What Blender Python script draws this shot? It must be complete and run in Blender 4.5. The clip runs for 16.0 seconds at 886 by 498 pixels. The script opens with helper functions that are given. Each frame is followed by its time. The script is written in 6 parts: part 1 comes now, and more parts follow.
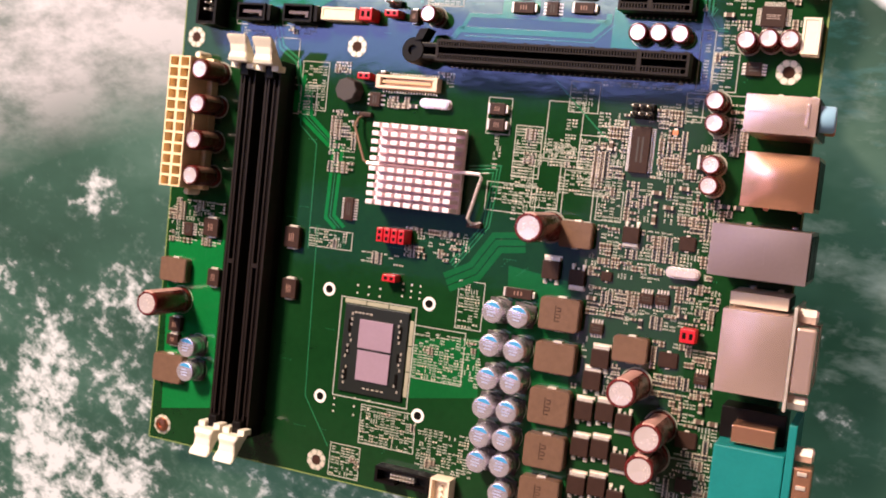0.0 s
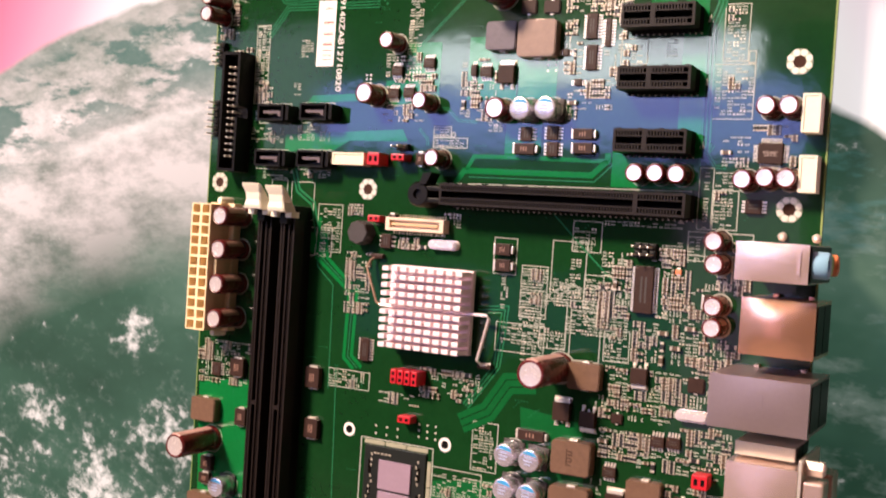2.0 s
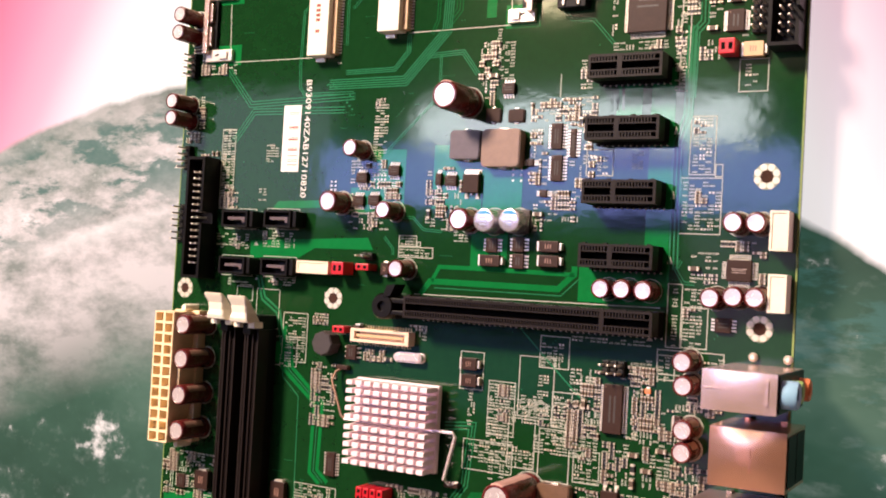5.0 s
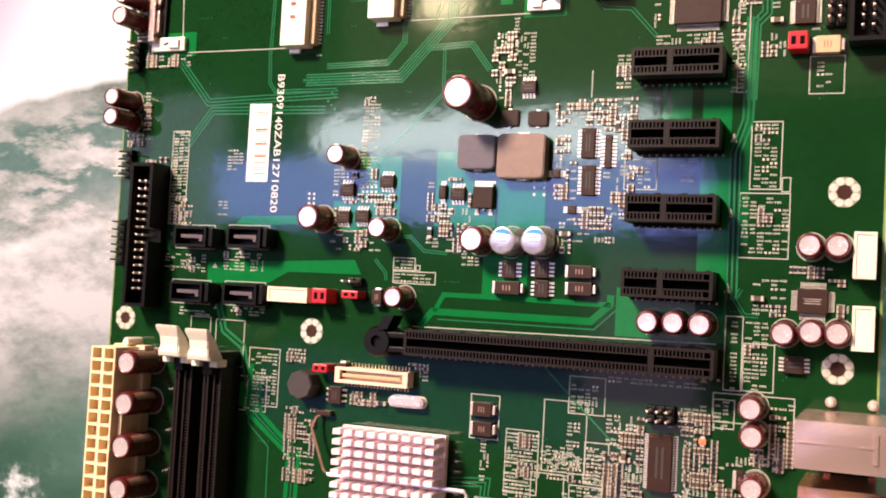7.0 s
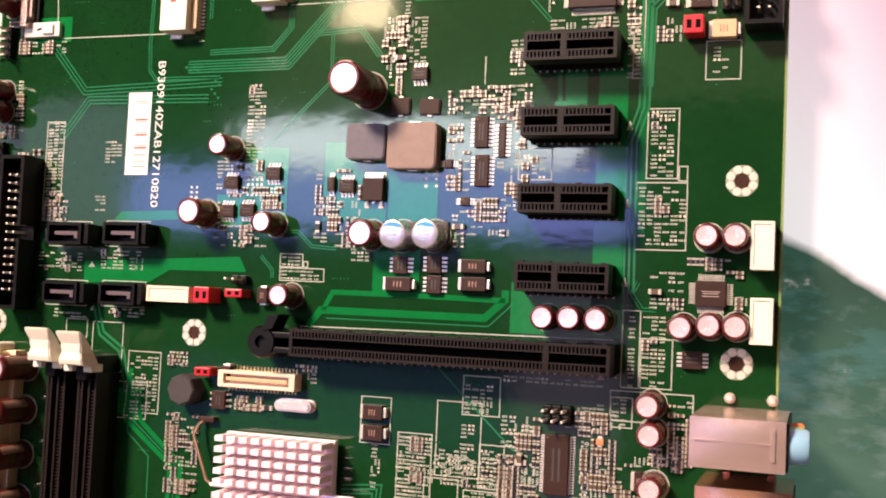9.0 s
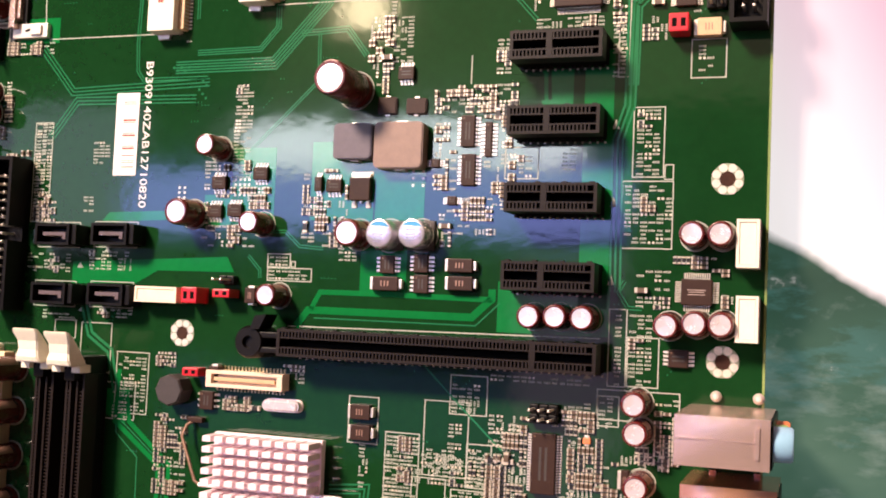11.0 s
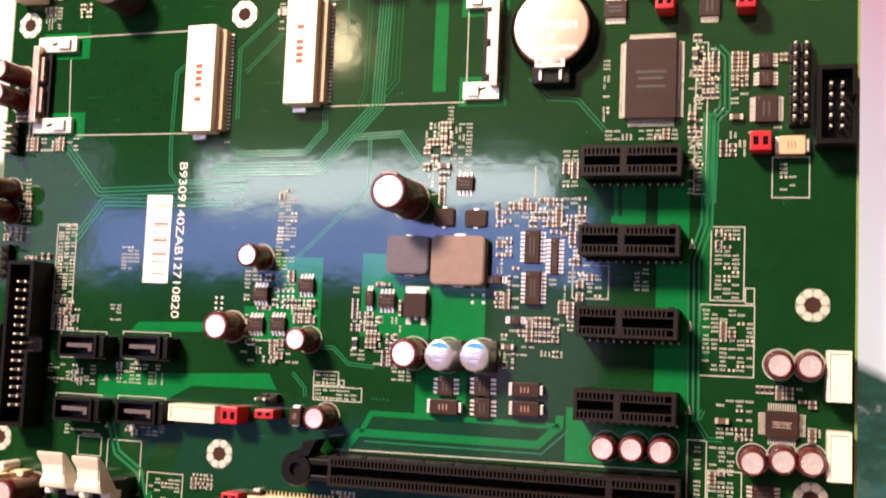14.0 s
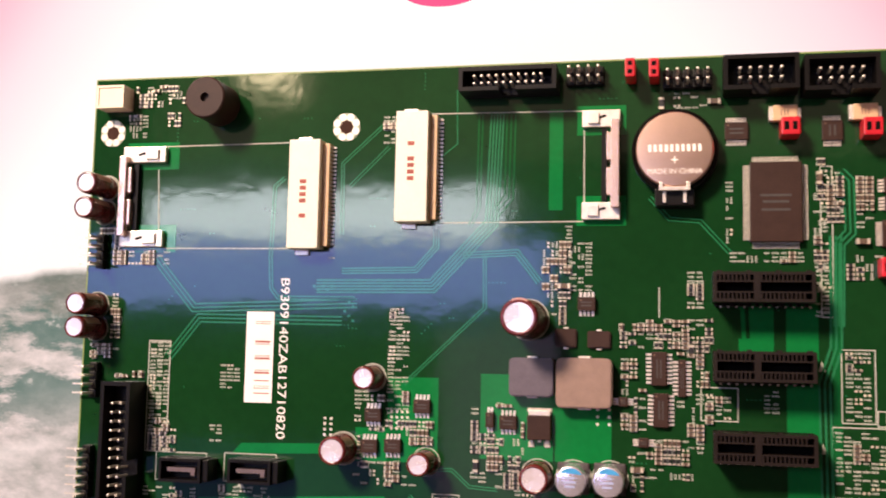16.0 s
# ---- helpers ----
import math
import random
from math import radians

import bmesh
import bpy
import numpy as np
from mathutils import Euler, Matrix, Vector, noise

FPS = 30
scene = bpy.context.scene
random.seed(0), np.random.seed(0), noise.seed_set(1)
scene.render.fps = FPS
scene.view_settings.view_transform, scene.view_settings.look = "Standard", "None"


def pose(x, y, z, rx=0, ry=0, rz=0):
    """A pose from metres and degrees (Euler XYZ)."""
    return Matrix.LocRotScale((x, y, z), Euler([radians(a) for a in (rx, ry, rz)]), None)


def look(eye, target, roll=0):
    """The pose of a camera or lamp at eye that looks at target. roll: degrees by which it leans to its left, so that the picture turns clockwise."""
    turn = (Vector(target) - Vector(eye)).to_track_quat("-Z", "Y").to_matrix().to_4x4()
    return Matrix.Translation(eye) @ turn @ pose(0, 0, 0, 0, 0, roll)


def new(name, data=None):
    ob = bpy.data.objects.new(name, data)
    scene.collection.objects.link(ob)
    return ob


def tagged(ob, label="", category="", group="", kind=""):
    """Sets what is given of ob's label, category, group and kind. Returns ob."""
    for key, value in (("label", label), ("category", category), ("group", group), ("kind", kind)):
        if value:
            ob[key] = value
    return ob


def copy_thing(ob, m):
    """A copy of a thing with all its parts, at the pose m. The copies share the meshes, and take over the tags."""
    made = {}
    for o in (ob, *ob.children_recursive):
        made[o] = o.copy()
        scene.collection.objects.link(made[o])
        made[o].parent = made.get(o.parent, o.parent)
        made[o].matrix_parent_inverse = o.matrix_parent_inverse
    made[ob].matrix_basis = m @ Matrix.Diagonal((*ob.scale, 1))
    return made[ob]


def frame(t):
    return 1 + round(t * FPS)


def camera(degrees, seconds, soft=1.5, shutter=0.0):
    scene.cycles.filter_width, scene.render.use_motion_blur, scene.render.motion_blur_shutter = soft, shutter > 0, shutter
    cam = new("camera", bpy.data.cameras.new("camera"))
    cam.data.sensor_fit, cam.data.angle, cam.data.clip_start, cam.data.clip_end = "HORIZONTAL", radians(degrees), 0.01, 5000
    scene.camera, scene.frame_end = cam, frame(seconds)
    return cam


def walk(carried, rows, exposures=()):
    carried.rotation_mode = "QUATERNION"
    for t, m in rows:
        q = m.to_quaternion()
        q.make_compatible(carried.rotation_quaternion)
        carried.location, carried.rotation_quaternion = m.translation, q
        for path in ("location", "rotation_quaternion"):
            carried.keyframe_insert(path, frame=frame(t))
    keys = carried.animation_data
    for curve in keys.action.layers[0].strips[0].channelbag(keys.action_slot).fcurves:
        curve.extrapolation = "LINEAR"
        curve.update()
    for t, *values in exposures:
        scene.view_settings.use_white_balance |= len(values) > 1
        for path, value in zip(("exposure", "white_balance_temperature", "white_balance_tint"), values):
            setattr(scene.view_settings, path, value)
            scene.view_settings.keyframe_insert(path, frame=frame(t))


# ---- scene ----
cam = camera(44.80, 16.0, soft=1.9, shutter=0.6)
OZ = 0.9          # height of the rear mounting hole over the floor
PATH = [
    (0.0, 0.0379, -0.3582, -0.0426, 23.13, -4.15, -6.08),
    (0.5, 0.0621, -0.3495, -0.0402, 27.01, -3.60, -5.44),
    (1.0, 0.0710, -0.3420, -0.0296, 28.69, -3.41, -4.97),
    (1.5, 0.0679, -0.3403, -0.0210, 28.46, -2.24, -4.11),
    (2.0, 0.0671, -0.3428, -0.0116, 28.84, -1.29, -3.72),
    (2.5, 0.0692, -0.3390, -0.0069, 29.27, -0.78, -3.20),
    (3.0, 0.0718, -0.3400, 0.0002, 29.36, -0.42, -3.34),
    (3.5, 0.0760, -0.3375, 0.0067, 29.55, -0.11, -2.75),
    (4.0, 0.0784, -0.3340, 0.0096, 29.50, 0.02, -2.75),
    (4.2, 0.0816, -0.3332, 0.0108, 29.70, 0.30, -2.66),
    (6.3, 0.0408, -0.3066, 0.0102, 26.10, 2.59, -3.29),
    (6.5, 0.0348, -0.3026, 0.0147, 25.33, 2.13, -2.92),
    (7.0, 0.0134, -0.2953, 0.0134, 22.85, 2.47, -3.14),
    (7.5, 0.0059, -0.2865, 0.0107, 20.90, 2.72, -2.64),
    (8.0, 0.0102, -0.2818, 0.0118, 19.40, 3.18, -2.69),
    (8.5, 0.0128, -0.2781, 0.0114, 19.10, 2.99, -3.12),
    (9.0, 0.0181, -0.2772, 0.0102, 19.05, 3.21, -2.63),
    (9.5, 0.0201, -0.2772, 0.0097, 18.76, 3.30, -2.73),
    (12.0, 0.0217, -0.2750, 0.0094, 19.27, 3.34, -2.34),
    (12.5, 0.0198, -0.2734, 0.0089, 19.30, 3.11, -2.62),
    (13.0, 0.0147, -0.2657, 0.0159, 19.88, 2.56, -2.57),
    (13.5, -0.0017, -0.2681, 0.0249, 18.26, 3.76, -2.60),
    (14.0, -0.0108, -0.2714, 0.0337, 16.61, 4.87, -2.35),
    (14.5, -0.0138, -0.2782, 0.0409, 16.22, 5.01, -2.14),
    (15.0, -0.0269, -0.2843, 0.0503, 15.44, 5.06, -1.80),
    (15.5, -0.0457, -0.2864, 0.0577, 13.87, 5.49, -1.66),
    (16.0, -0.0622, -0.2849, 0.0609, 12.58, 5.67, -1.18),
]
EXPOSURES = [(0.0, 0.02), (4.0, 0.0), (7.5, 0.05), (9.0, 0.05), (12.5, 0.12), (14.0, 0.06), (15.0, 0.02), (15.5, -0.08), (16.0, -0.22)]
walk(cam, [(t, pose(x, y, z + OZ, 90 + pitch, roll, yaw)) for t, x, y, z, yaw, pitch, roll in PATH], EXPOSURES)

# ---- world and lights ----
world = bpy.data.worlds.new("hall")
world.use_nodes = True
world.node_tree.nodes["Background"].inputs[0].default_value = (1.0, 0.60, 0.46, 1)
world.node_tree.nodes["Background"].inputs[1].default_value = 0.11
scene.world = world


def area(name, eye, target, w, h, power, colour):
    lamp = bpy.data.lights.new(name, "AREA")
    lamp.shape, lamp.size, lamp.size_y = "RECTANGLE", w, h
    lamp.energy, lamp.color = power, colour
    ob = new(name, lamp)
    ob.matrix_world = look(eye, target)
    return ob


area("hall_lamp", (-1.15, -1.9, OZ + 1.55), (-0.1, 0, OZ), 0.45, 0.45, 176, (1.0, 0.755, 0.60))
area("spot_lamp", (-1.12, -2.3, OZ + 0.80), (-0.1, 0, OZ), 0.13, 0.10, 1.1, (1.0, 0.78, 0.48))
area("light_box_white", (-0.69, -1.5, OZ + 0.305), (-0.69, 0, OZ + 0.305), 0.66, 0.08, 2.45, (0.88, 0.95, 1.0))
area("light_box_blue", (-0.765, -1.5, OZ + 0.20), (-0.765, 0, OZ + 0.20), 0.97, 0.12, 3.0, (0.32, 0.37, 1.0))
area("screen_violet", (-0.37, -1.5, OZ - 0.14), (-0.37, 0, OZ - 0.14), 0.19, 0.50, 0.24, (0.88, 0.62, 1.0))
# unseen upright panel added so a warm veil mirrors in the upper board
area("ceiling_light", (-0.5, -3.0, OZ + 1.10), (-0.5, 0, OZ + 1.10), 2.6, 0.85, 3.2, (1.0, 0.78, 0.52))
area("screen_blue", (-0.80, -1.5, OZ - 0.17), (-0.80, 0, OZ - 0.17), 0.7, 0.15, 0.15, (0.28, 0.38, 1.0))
area("side_panel", (-1.52, -1.5, OZ + 0.25), (-1.52, 0, OZ + 0.25), 0.58, 0.28, 0.85, (0.72, 0.80, 1.0))

# ---- materials ----
MATS = {}


def mat(name, colour, rough=0.5, metal=0.0, spec=0.5, vary=0.12, scale=300.0, bump=0.0, coat=0.0, rvar=0.07, wavy=0.0):
    """A principled material whose colour wanders at two scales, with a fine bump. scale: per metre."""
    if name in MATS:
        return MATS[name]
    m = bpy.data.materials.new(name)
    m.use_nodes = True
    n, l = m.node_tree.nodes, m.node_tree.links
    b = n["Principled BSDF"]
    b.inputs["Roughness"].default_value = rough
    b.inputs["Metallic"].default_value = metal
    b.inputs["Specular IOR Level"].default_value = spec
    b.inputs["Coat Weight"].default_value = coat
    b.inputs["Coat Roughness"].default_value = 0.12
    tc = n.new("ShaderNodeTexCoord")
    oi = n.new("ShaderNodeObjectInfo")
    add = n.new("ShaderNodeVectorMath")
    add.operation = "ADD"
    l.new(tc.outputs["Object"], add.inputs[0])
    l.new(oi.outputs["Random"], add.inputs[1])
    n1 = n.new("ShaderNodeTexNoise")
    n1.inputs["Scale"].default_value, n1.inputs["Detail"].default_value = scale, 4
    l.new(add.outputs[0], n1.inputs["Vector"])
    n2 = n.new("ShaderNodeTexNoise")
    n2.inputs["Scale"].default_value, n2.inputs["Detail"].default_value = scale * 7, 3
    l.new(add.outputs[0], n2.inputs["Vector"])
    mix = n.new("ShaderNodeMath")
    mix.operation = "MULTIPLY_ADD"
    mix.inputs[1].default_value = 0.5
    l.new(n2.outputs["Fac"], mix.inputs[0])
    half = n.new("ShaderNodeMath")
    half.operation = "MULTIPLY"
    half.inputs[1].default_value = 0.5
    l.new(n1.outputs["Fac"], half.inputs[0])
    l.new(half.outputs[0], mix.inputs[2])
    ramp = n.new("ShaderNodeValToRGB")
    e = ramp.color_ramp.elements
    e[0].position, e[1].position = 0.3, 0.7
    e[0].color = (*[max(0, c * (1 - vary)) for c in colour], 1)
    e[1].color = (*[min(1, c * (1 + vary)) for c in colour], 1)
    l.new(mix.outputs[0], ramp.inputs["Fac"])
    l.new(ramp.outputs["Color"], b.inputs["Base Color"])
    rr = n.new("ShaderNodeMapRange")
    rr.inputs["To Min"].default_value, rr.inputs["To Max"].default_value = max(0.02, rough - rvar), min(1, rough + rvar)
    l.new(mix.outputs[0], rr.inputs["Value"])
    l.new(rr.outputs[0], b.inputs["Roughness"])
    if bump:
        bp = n.new("ShaderNodeBump")
        bp.inputs["Strength"].default_value, bp.inputs["Distance"].default_value = bump, 0.0002
        l.new(n2.outputs["Fac"], bp.inputs["Height"])
        l.new(bp.outputs[0], b.inputs["Normal"])
    if wavy:              # a slightly uneven lacquer film
        bp = n.new("ShaderNodeBump")
        bp.inputs["Strength"].default_value, bp.inputs["Distance"].default_value = 1.0, wavy
        l.new(n1.outputs["Fac"], bp.inputs["Height"])
        l.new(bp.outputs[0], b.inputs["Normal"])
    MATS[name] = m
    return m


MASK = mat("solder_mask", (0.006, 0.038, 0.010), 0.075, vary=0.15, scale=60, spec=0.55, rvar=0.008, wavy=0.00009)
POUR = mat("mask_over_copper", (0.005, 0.150, 0.034), 0.085, vary=0.1, scale=90, spec=0.55, rvar=0.008, wavy=0.00007)
POUR2 = mat("mask_over_ground_copper", (0.006, 0.095, 0.024), 0.085, vary=0.12, scale=90, spec=0.55, rvar=0.008, wavy=0.00007)
TRACE = mat("mask_over_trace", (0.020, 0.165, 0.068), 0.10, vary=0.1, scale=200, spec=0.6, rvar=0.01)
SILK = mat("silkscreen_ink", (0.45, 0.46, 0.40), 0.6, vary=0.12, scale=900)
TIN = mat("tinned_metal", (0.78, 0.70, 0.62), 0.34, 0.55, vary=0.15, scale=500)
SOLDER = mat("dull_solder", (0.66, 0.58, 0.47), 0.38, 0.45, vary=0.3, scale=900)
LAND = mat("pale_solder_land", (0.72, 0.66, 0.56), 0.4, 0.4, vary=0.15, scale=900)
GOLD = mat("gold_pad", (0.83, 0.62, 0.30), 0.28, 1.0, vary=0.12, scale=500)
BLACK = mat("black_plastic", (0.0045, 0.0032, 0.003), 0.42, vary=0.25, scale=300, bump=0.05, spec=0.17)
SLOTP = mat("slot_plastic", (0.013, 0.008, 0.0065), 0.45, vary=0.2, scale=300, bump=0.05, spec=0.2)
LANSTEEL = mat("grey_tinplate", (0.41, 0.31, 0.30), 0.32, 0.75, rvar=0.02, vary=0.04, scale=120)
WIRE_BROWN = mat("dark_brown_wire", (0.20, 0.12, 0.085), 0.4, 0.5, vary=0.25, scale=500)
PADRING = mat("thinly_tinned_ring", (0.27, 0.31, 0.21), 0.45, vary=0.15, scale=600)
# brown of the fixing holes, darkened for the shade inside them
HOLE_BROWN = mat("brown_hole_shade", (0.05, 0.024, 0.018), 0.8, spec=0.1, vary=0.3, scale=500)
MARKB = mat("bright_marking", (0.42, 0.33, 0.30), 0.5, vary=0.2, scale=700)
PINB = mat("contact_brown", (0.11, 0.055, 0.033), 0.45, vary=0.3, scale=700)
CHIP = mat("chip_epoxy", (0.038, 0.019, 0.014), 0.45, vary=0.2, scale=400, bump=0.08, spec=0.2)
CHIP_MARK = mat("laser_marking", (0.045, 0.036, 0.032), 0.5, vary=0.2, scale=400)
SLEEVE = mat("maroon_sleeve", (0.105, 0.013, 0.013), 0.26, vary=0.25, scale=300, spec=0.6)
SLEEVE_PALE = mat("sleeve_stripe", (0.52, 0.30, 0.27), 0.35, vary=0.2, scale=500)
SLEEVE_MARK = mat("sleeve_print", (0.30, 0.17, 0.13), 0.4, vary=0.2, scale=500)
CELL = mat("nickel_cell", (0.66, 0.44, 0.34), 0.30, 0.9, rvar=0.02, vary=0.04, scale=300)
ENGRAVE = mat("bright_engraving", (0.92, 0.84, 0.76), 0.55, 0.6, vary=0.05)
ALU = mat("aluminium_can", (0.90, 0.79, 0.78), 0.27, 0.55, rvar=0.02, vary=0.05, scale=400)
PCAN = mat("polymer_can", (0.76, 0.71, 0.80), 0.26, 0.75, rvar=0.02, vary=0.05, scale=400)
BLUE = mat("blue_print", (0.05, 0.30, 0.62), 0.4, vary=0.15, scale=700)
BLUEGREY = mat("faded_blue_print", (0.36, 0.40, 0.62), 0.4, vary=0.15, scale=700)
STRIP = mat("clear_beige_strip", (0.34, 0.33, 0.24), 0.4, vary=0.15, scale=300)
RUBBER = mat("dark_rubber", (0.040, 0.032, 0.034), 0.6, vary=0.2)
IVORY = mat("ivory_nylon", (0.86, 0.72, 0.56), 0.45, vary=0.06, scale=150, bump=0.03)
ATXC = mat("cream_nylon", (0.92, 0.73, 0.46), 0.45, vary=0.08, scale=150, bump=0.03)
WHITE = mat("white_nylon", (0.82, 0.76, 0.64), 0.45, vary=0.05, scale=150, bump=0.03)
RED = mat("red_plastic", (0.52, 0.010, 0.022), 0.35, vary=0.15, scale=300)
TAN = mat("tan_plastic", (0.62, 0.42, 0.24), 0.45, vary=0.12, scale=300)
FERRITE = mat("moulded_ferrite", (0.150, 0.086, 0.056), 0.36, vary=0.18, scale=500, bump=0.1, spec=0.4)
FERRITE_P = mat("pinkish_ferrite", (0.26, 0.175, 0.14), 0.4, vary=0.15, scale=500, bump=0.1, spec=0.4)
FERRITE_V = mat("violet_grey_ferrite", (0.105, 0.085, 0.108), 0.45, vary=0.18, scale=500, bump=0.15)
FIN = mat("anodised_silver", (0.92, 0.75, 0.80), 0.45, 0.15, vary=0.06, scale=300)
STEEL = mat("brushed_steel", (0.82, 0.60, 0.53), 0.27, 0.75, rvar=0.01, vary=0.03, scale=120)
COPPER = mat("copper_shield", (0.86, 0.45, 0.29), 0.22, 0.85, rvar=0.01, vary=0.03, scale=120)
SUB = mat("package_substrate", (0.010, 0.012, 0.009), 0.35, vary=0.2, scale=300)
DIE = mat("bare_silicon_die", (0.50, 0.355, 0.46), 0.2, 0.4, rvar=0.01, vary=0.05, scale=100)
TEAL = mat("teal_plastic", (0.005, 0.20, 0.20), 0.4, vary=0.08, scale=150, bump=0.03)
PAPER = mat("label_paper", (0.84, 0.80, 0.78), 0.6, vary=0.03, scale=150)
INKR = mat("brown_ink", (0.30, 0.06, 0.04), 0.6, vary=0.2)
LBLUE = mat("light_blue_plastic", (0.28, 0.50, 0.68), 0.4, vary=0.05)
LGREEN = mat("lime_plastic", (0.32, 0.52, 0.16), 0.4, vary=0.05)
ORANGE = mat("salmon_plastic", (0.75, 0.24, 0.10), 0.4, vary=0.05)
MLCC = mat("ceramic_capacitor", (0.105, 0.068, 0.045), 0.5, vary=0.3, scale=900)
RES = mat("chip_resistor", (0.018, 0.016, 0.016), 0.4, vary=0.3, scale=900)
TONGUE = mat("grey_plastic", (0.115, 0.082, 0.090), 0.4, vary=0.15)
PINKISH = mat("flesh_nylon", (0.80, 0.60, 0.47), 0.45, vary=0.06, scale=200)
EDGE = mat("bare_board_margin", (0.20, 0.27, 0.075), 0.5, vary=0.15, scale=300)
# near black for painted-in shade of holes, slits and slot floors; also dark blocks
NEAR_BLACK = mat("near_black", (0.006, 0.005, 0.0045), 0.8, spec=0.05)
COPPER_HEAD = mat("copper_screw", (0.62, 0.27, 0.16), 0.3, 1.0, vary=0.2, scale=700)

# ---- building helpers; lengths on the board in millimetres, x right, y up, z out of the board ----
MM = 0.001
BOARD = pose(0, 0, OZ, 90, 0, 0)


def box(bm, x0, y0, z0, x1, y1, z1, bev=0.0):
    r = bmesh.ops.create_cube(bm, size=1.0)
    vs = r["verts"]
    for v in vs:
        v.co = Vector(((x0 + x1) / 2 + v.co.x * (x1 - x0), (y0 + y1) / 2 + v.co.y * (y1 - y0), (z0 + z1) / 2 + v.co.z * (z1 - z0))) * MM
    if bev:
        es = list({e for v in vs for e in v.link_edges})
        bmesh.ops.bevel(bm, geom=es, offset=bev * MM, segments=2, affect="EDGES", profile=0.6)
    return vs


def domed(bm, cx, cy, w, l, h, bulge, n=10):
    """A box whose top is pressed into a shallow dome or dish."""
    grid = []
    for i in range(n + 1):
        row = []
        for j in range(n + 1):
            u, v = 2 * i / n - 1, 2 * j / n - 1
            row.append(bm.verts.new(((cx + u * w / 2) * MM, (cy + v * l / 2) * MM, (h + bulge * ((1 - u * u) * (1 - v * v) - 0.4)) * MM if abs(u) < 1 and abs(v) < 1 else (h - 0.4 * bulge) * MM)))
        grid.append(row)
    for i in range(n):
        for j in range(n):
            bm.faces.new((grid[i][j], grid[i + 1][j], grid[i + 1][j + 1], grid[i][j + 1]))
    ring = [grid[i][0] for i in range(n)] + [grid[n][j] for j in range(n)] + [grid[i][n] for i in range(n, 0, -1)] + [grid[0][j] for j in range(n, 0, -1)]
    low = [bm.verts.new((v.co.x, v.co.y, 0)) for v in ring]
    for i in range(len(ring)):
        j = (i + 1) % len(ring)
        bm.faces.new((low[i], low[j], ring[j], ring[i]))


def cbox(bm, cx, cy, w, l, z0, z1, bev=0.0):
    return box(bm, cx - w / 2, cy - l / 2, z0, cx + w / 2, cy + l / 2, z1, bev)


def prism(bm, pts, z0, z1):
    """An upright prism over a polygon given counter-clockwise."""
    lo = [bm.verts.new((x * MM, y * MM, z0 * MM)) for x, y in pts]
    hi = [bm.verts.new((x * MM, y * MM, z1 * MM)) for x, y in pts]
    bm.faces.new(hi)
    bm.faces.new(lo[::-1])
    for i in range(len(pts)):
        j = (i + 1) % len(pts)
        bm.faces.new((lo[i], lo[j], hi[j], hi[i]))


def lathe(bm, profile, cx=0.0, cy=0.0, n=28, a0=0.0, a1=360.0):
    """Turns a profile of (radius, height) about an upright axis; closes the ends that lie off the axis."""
    full = a1 - a0 >= 360
    k = n if full else n + 1
    rings = []
    for r, z in profile:
        rings.append([bm.verts.new(((cx + r * math.cos(radians(a0 + (a1 - a0) * i / n))) * MM, (cy + r * math.sin(radians(a0 + (a1 - a0) * i / n))) * MM, z * MM)) for i in range(k)])
    for a, b in zip(rings, rings[1:]):
        for i in range(k if full else k - 1):
            j = (i + 1) % k
            bm.faces.new((a[i], a[j], b[j], b[i]))
    if profile[-1][0] > 0 and full:
        bm.faces.new(rings[-1])
    if profile[0][0] > 0 and full:
        bm.faces.new(rings[0][::-1])
    bmesh.ops.remove_doubles(bm, verts=bm.verts, dist=1e-7)


def tube(bm, pts, r, n=8):
    """A round wire through points in millimetres."""
    prev = None
    pts = [Vector(p) for p in pts]
    for i, p in enumerate(pts):
        d = (pts[min(i + 1, len(pts) - 1)] - pts[max(i - 1, 0)]).normalized()
        a = d.orthogonal().normalized() if prev is None else (prev - d * prev.dot(d)).normalized()
        b = d.cross(a)
        prev = a
        ring = [bm.verts.new((p + (a * math.cos(2 * math.pi * k / n) + b * math.sin(2 * math.pi * k / n)) * r) * MM) for k in range(n)]
        if i:
            for k in range(n):
                bm.faces.new((last[k], last[(k + 1) % n], ring[(k + 1) % n], ring[k]))
        else:
            bm.faces.new(ring[::-1])
        last = ring
    bm.faces.new(last)


def part(name, bm, material, parent, label="", smooth=False):
    """Links a bmesh as one mesh object under a thing or a part."""
    me = bpy.data.meshes.new(name)
    bmesh.ops.recalc_face_normals(bm, faces=bm.faces)
    bm.to_mesh(me)
    bm.free()
    me.materials.append(material)
    if smooth:
        me.shade_smooth()
        me.set_sharp_from_angle(angle=radians(35))
    ob = new(name, me)
    ob.parent = parent
    return tagged(ob, label)


def thing(name, x, y, label, category, group="", z=0.0, rz=0.0):
    ob = new(name)
    ob.empty_display_size = 0.002
    ob.matrix_world = BOARD @ pose(x * MM, y * MM, z * MM, 0, 0, rz)
    return tagged(ob, label, category, group)


PROTO = {}


def repeat(key, make, x, y, rz=0.0, z=0.0):
    """The first of a kind is built, the next ones are copies that share its meshes."""
    if key in PROTO:
        return copy_thing(PROTO[key], BOARD @ pose(x * MM, y * MM, z * MM, 0, 0, rz))
    PROTO[key] = make()
    return PROTO[key]


def B():
    return bmesh.new()

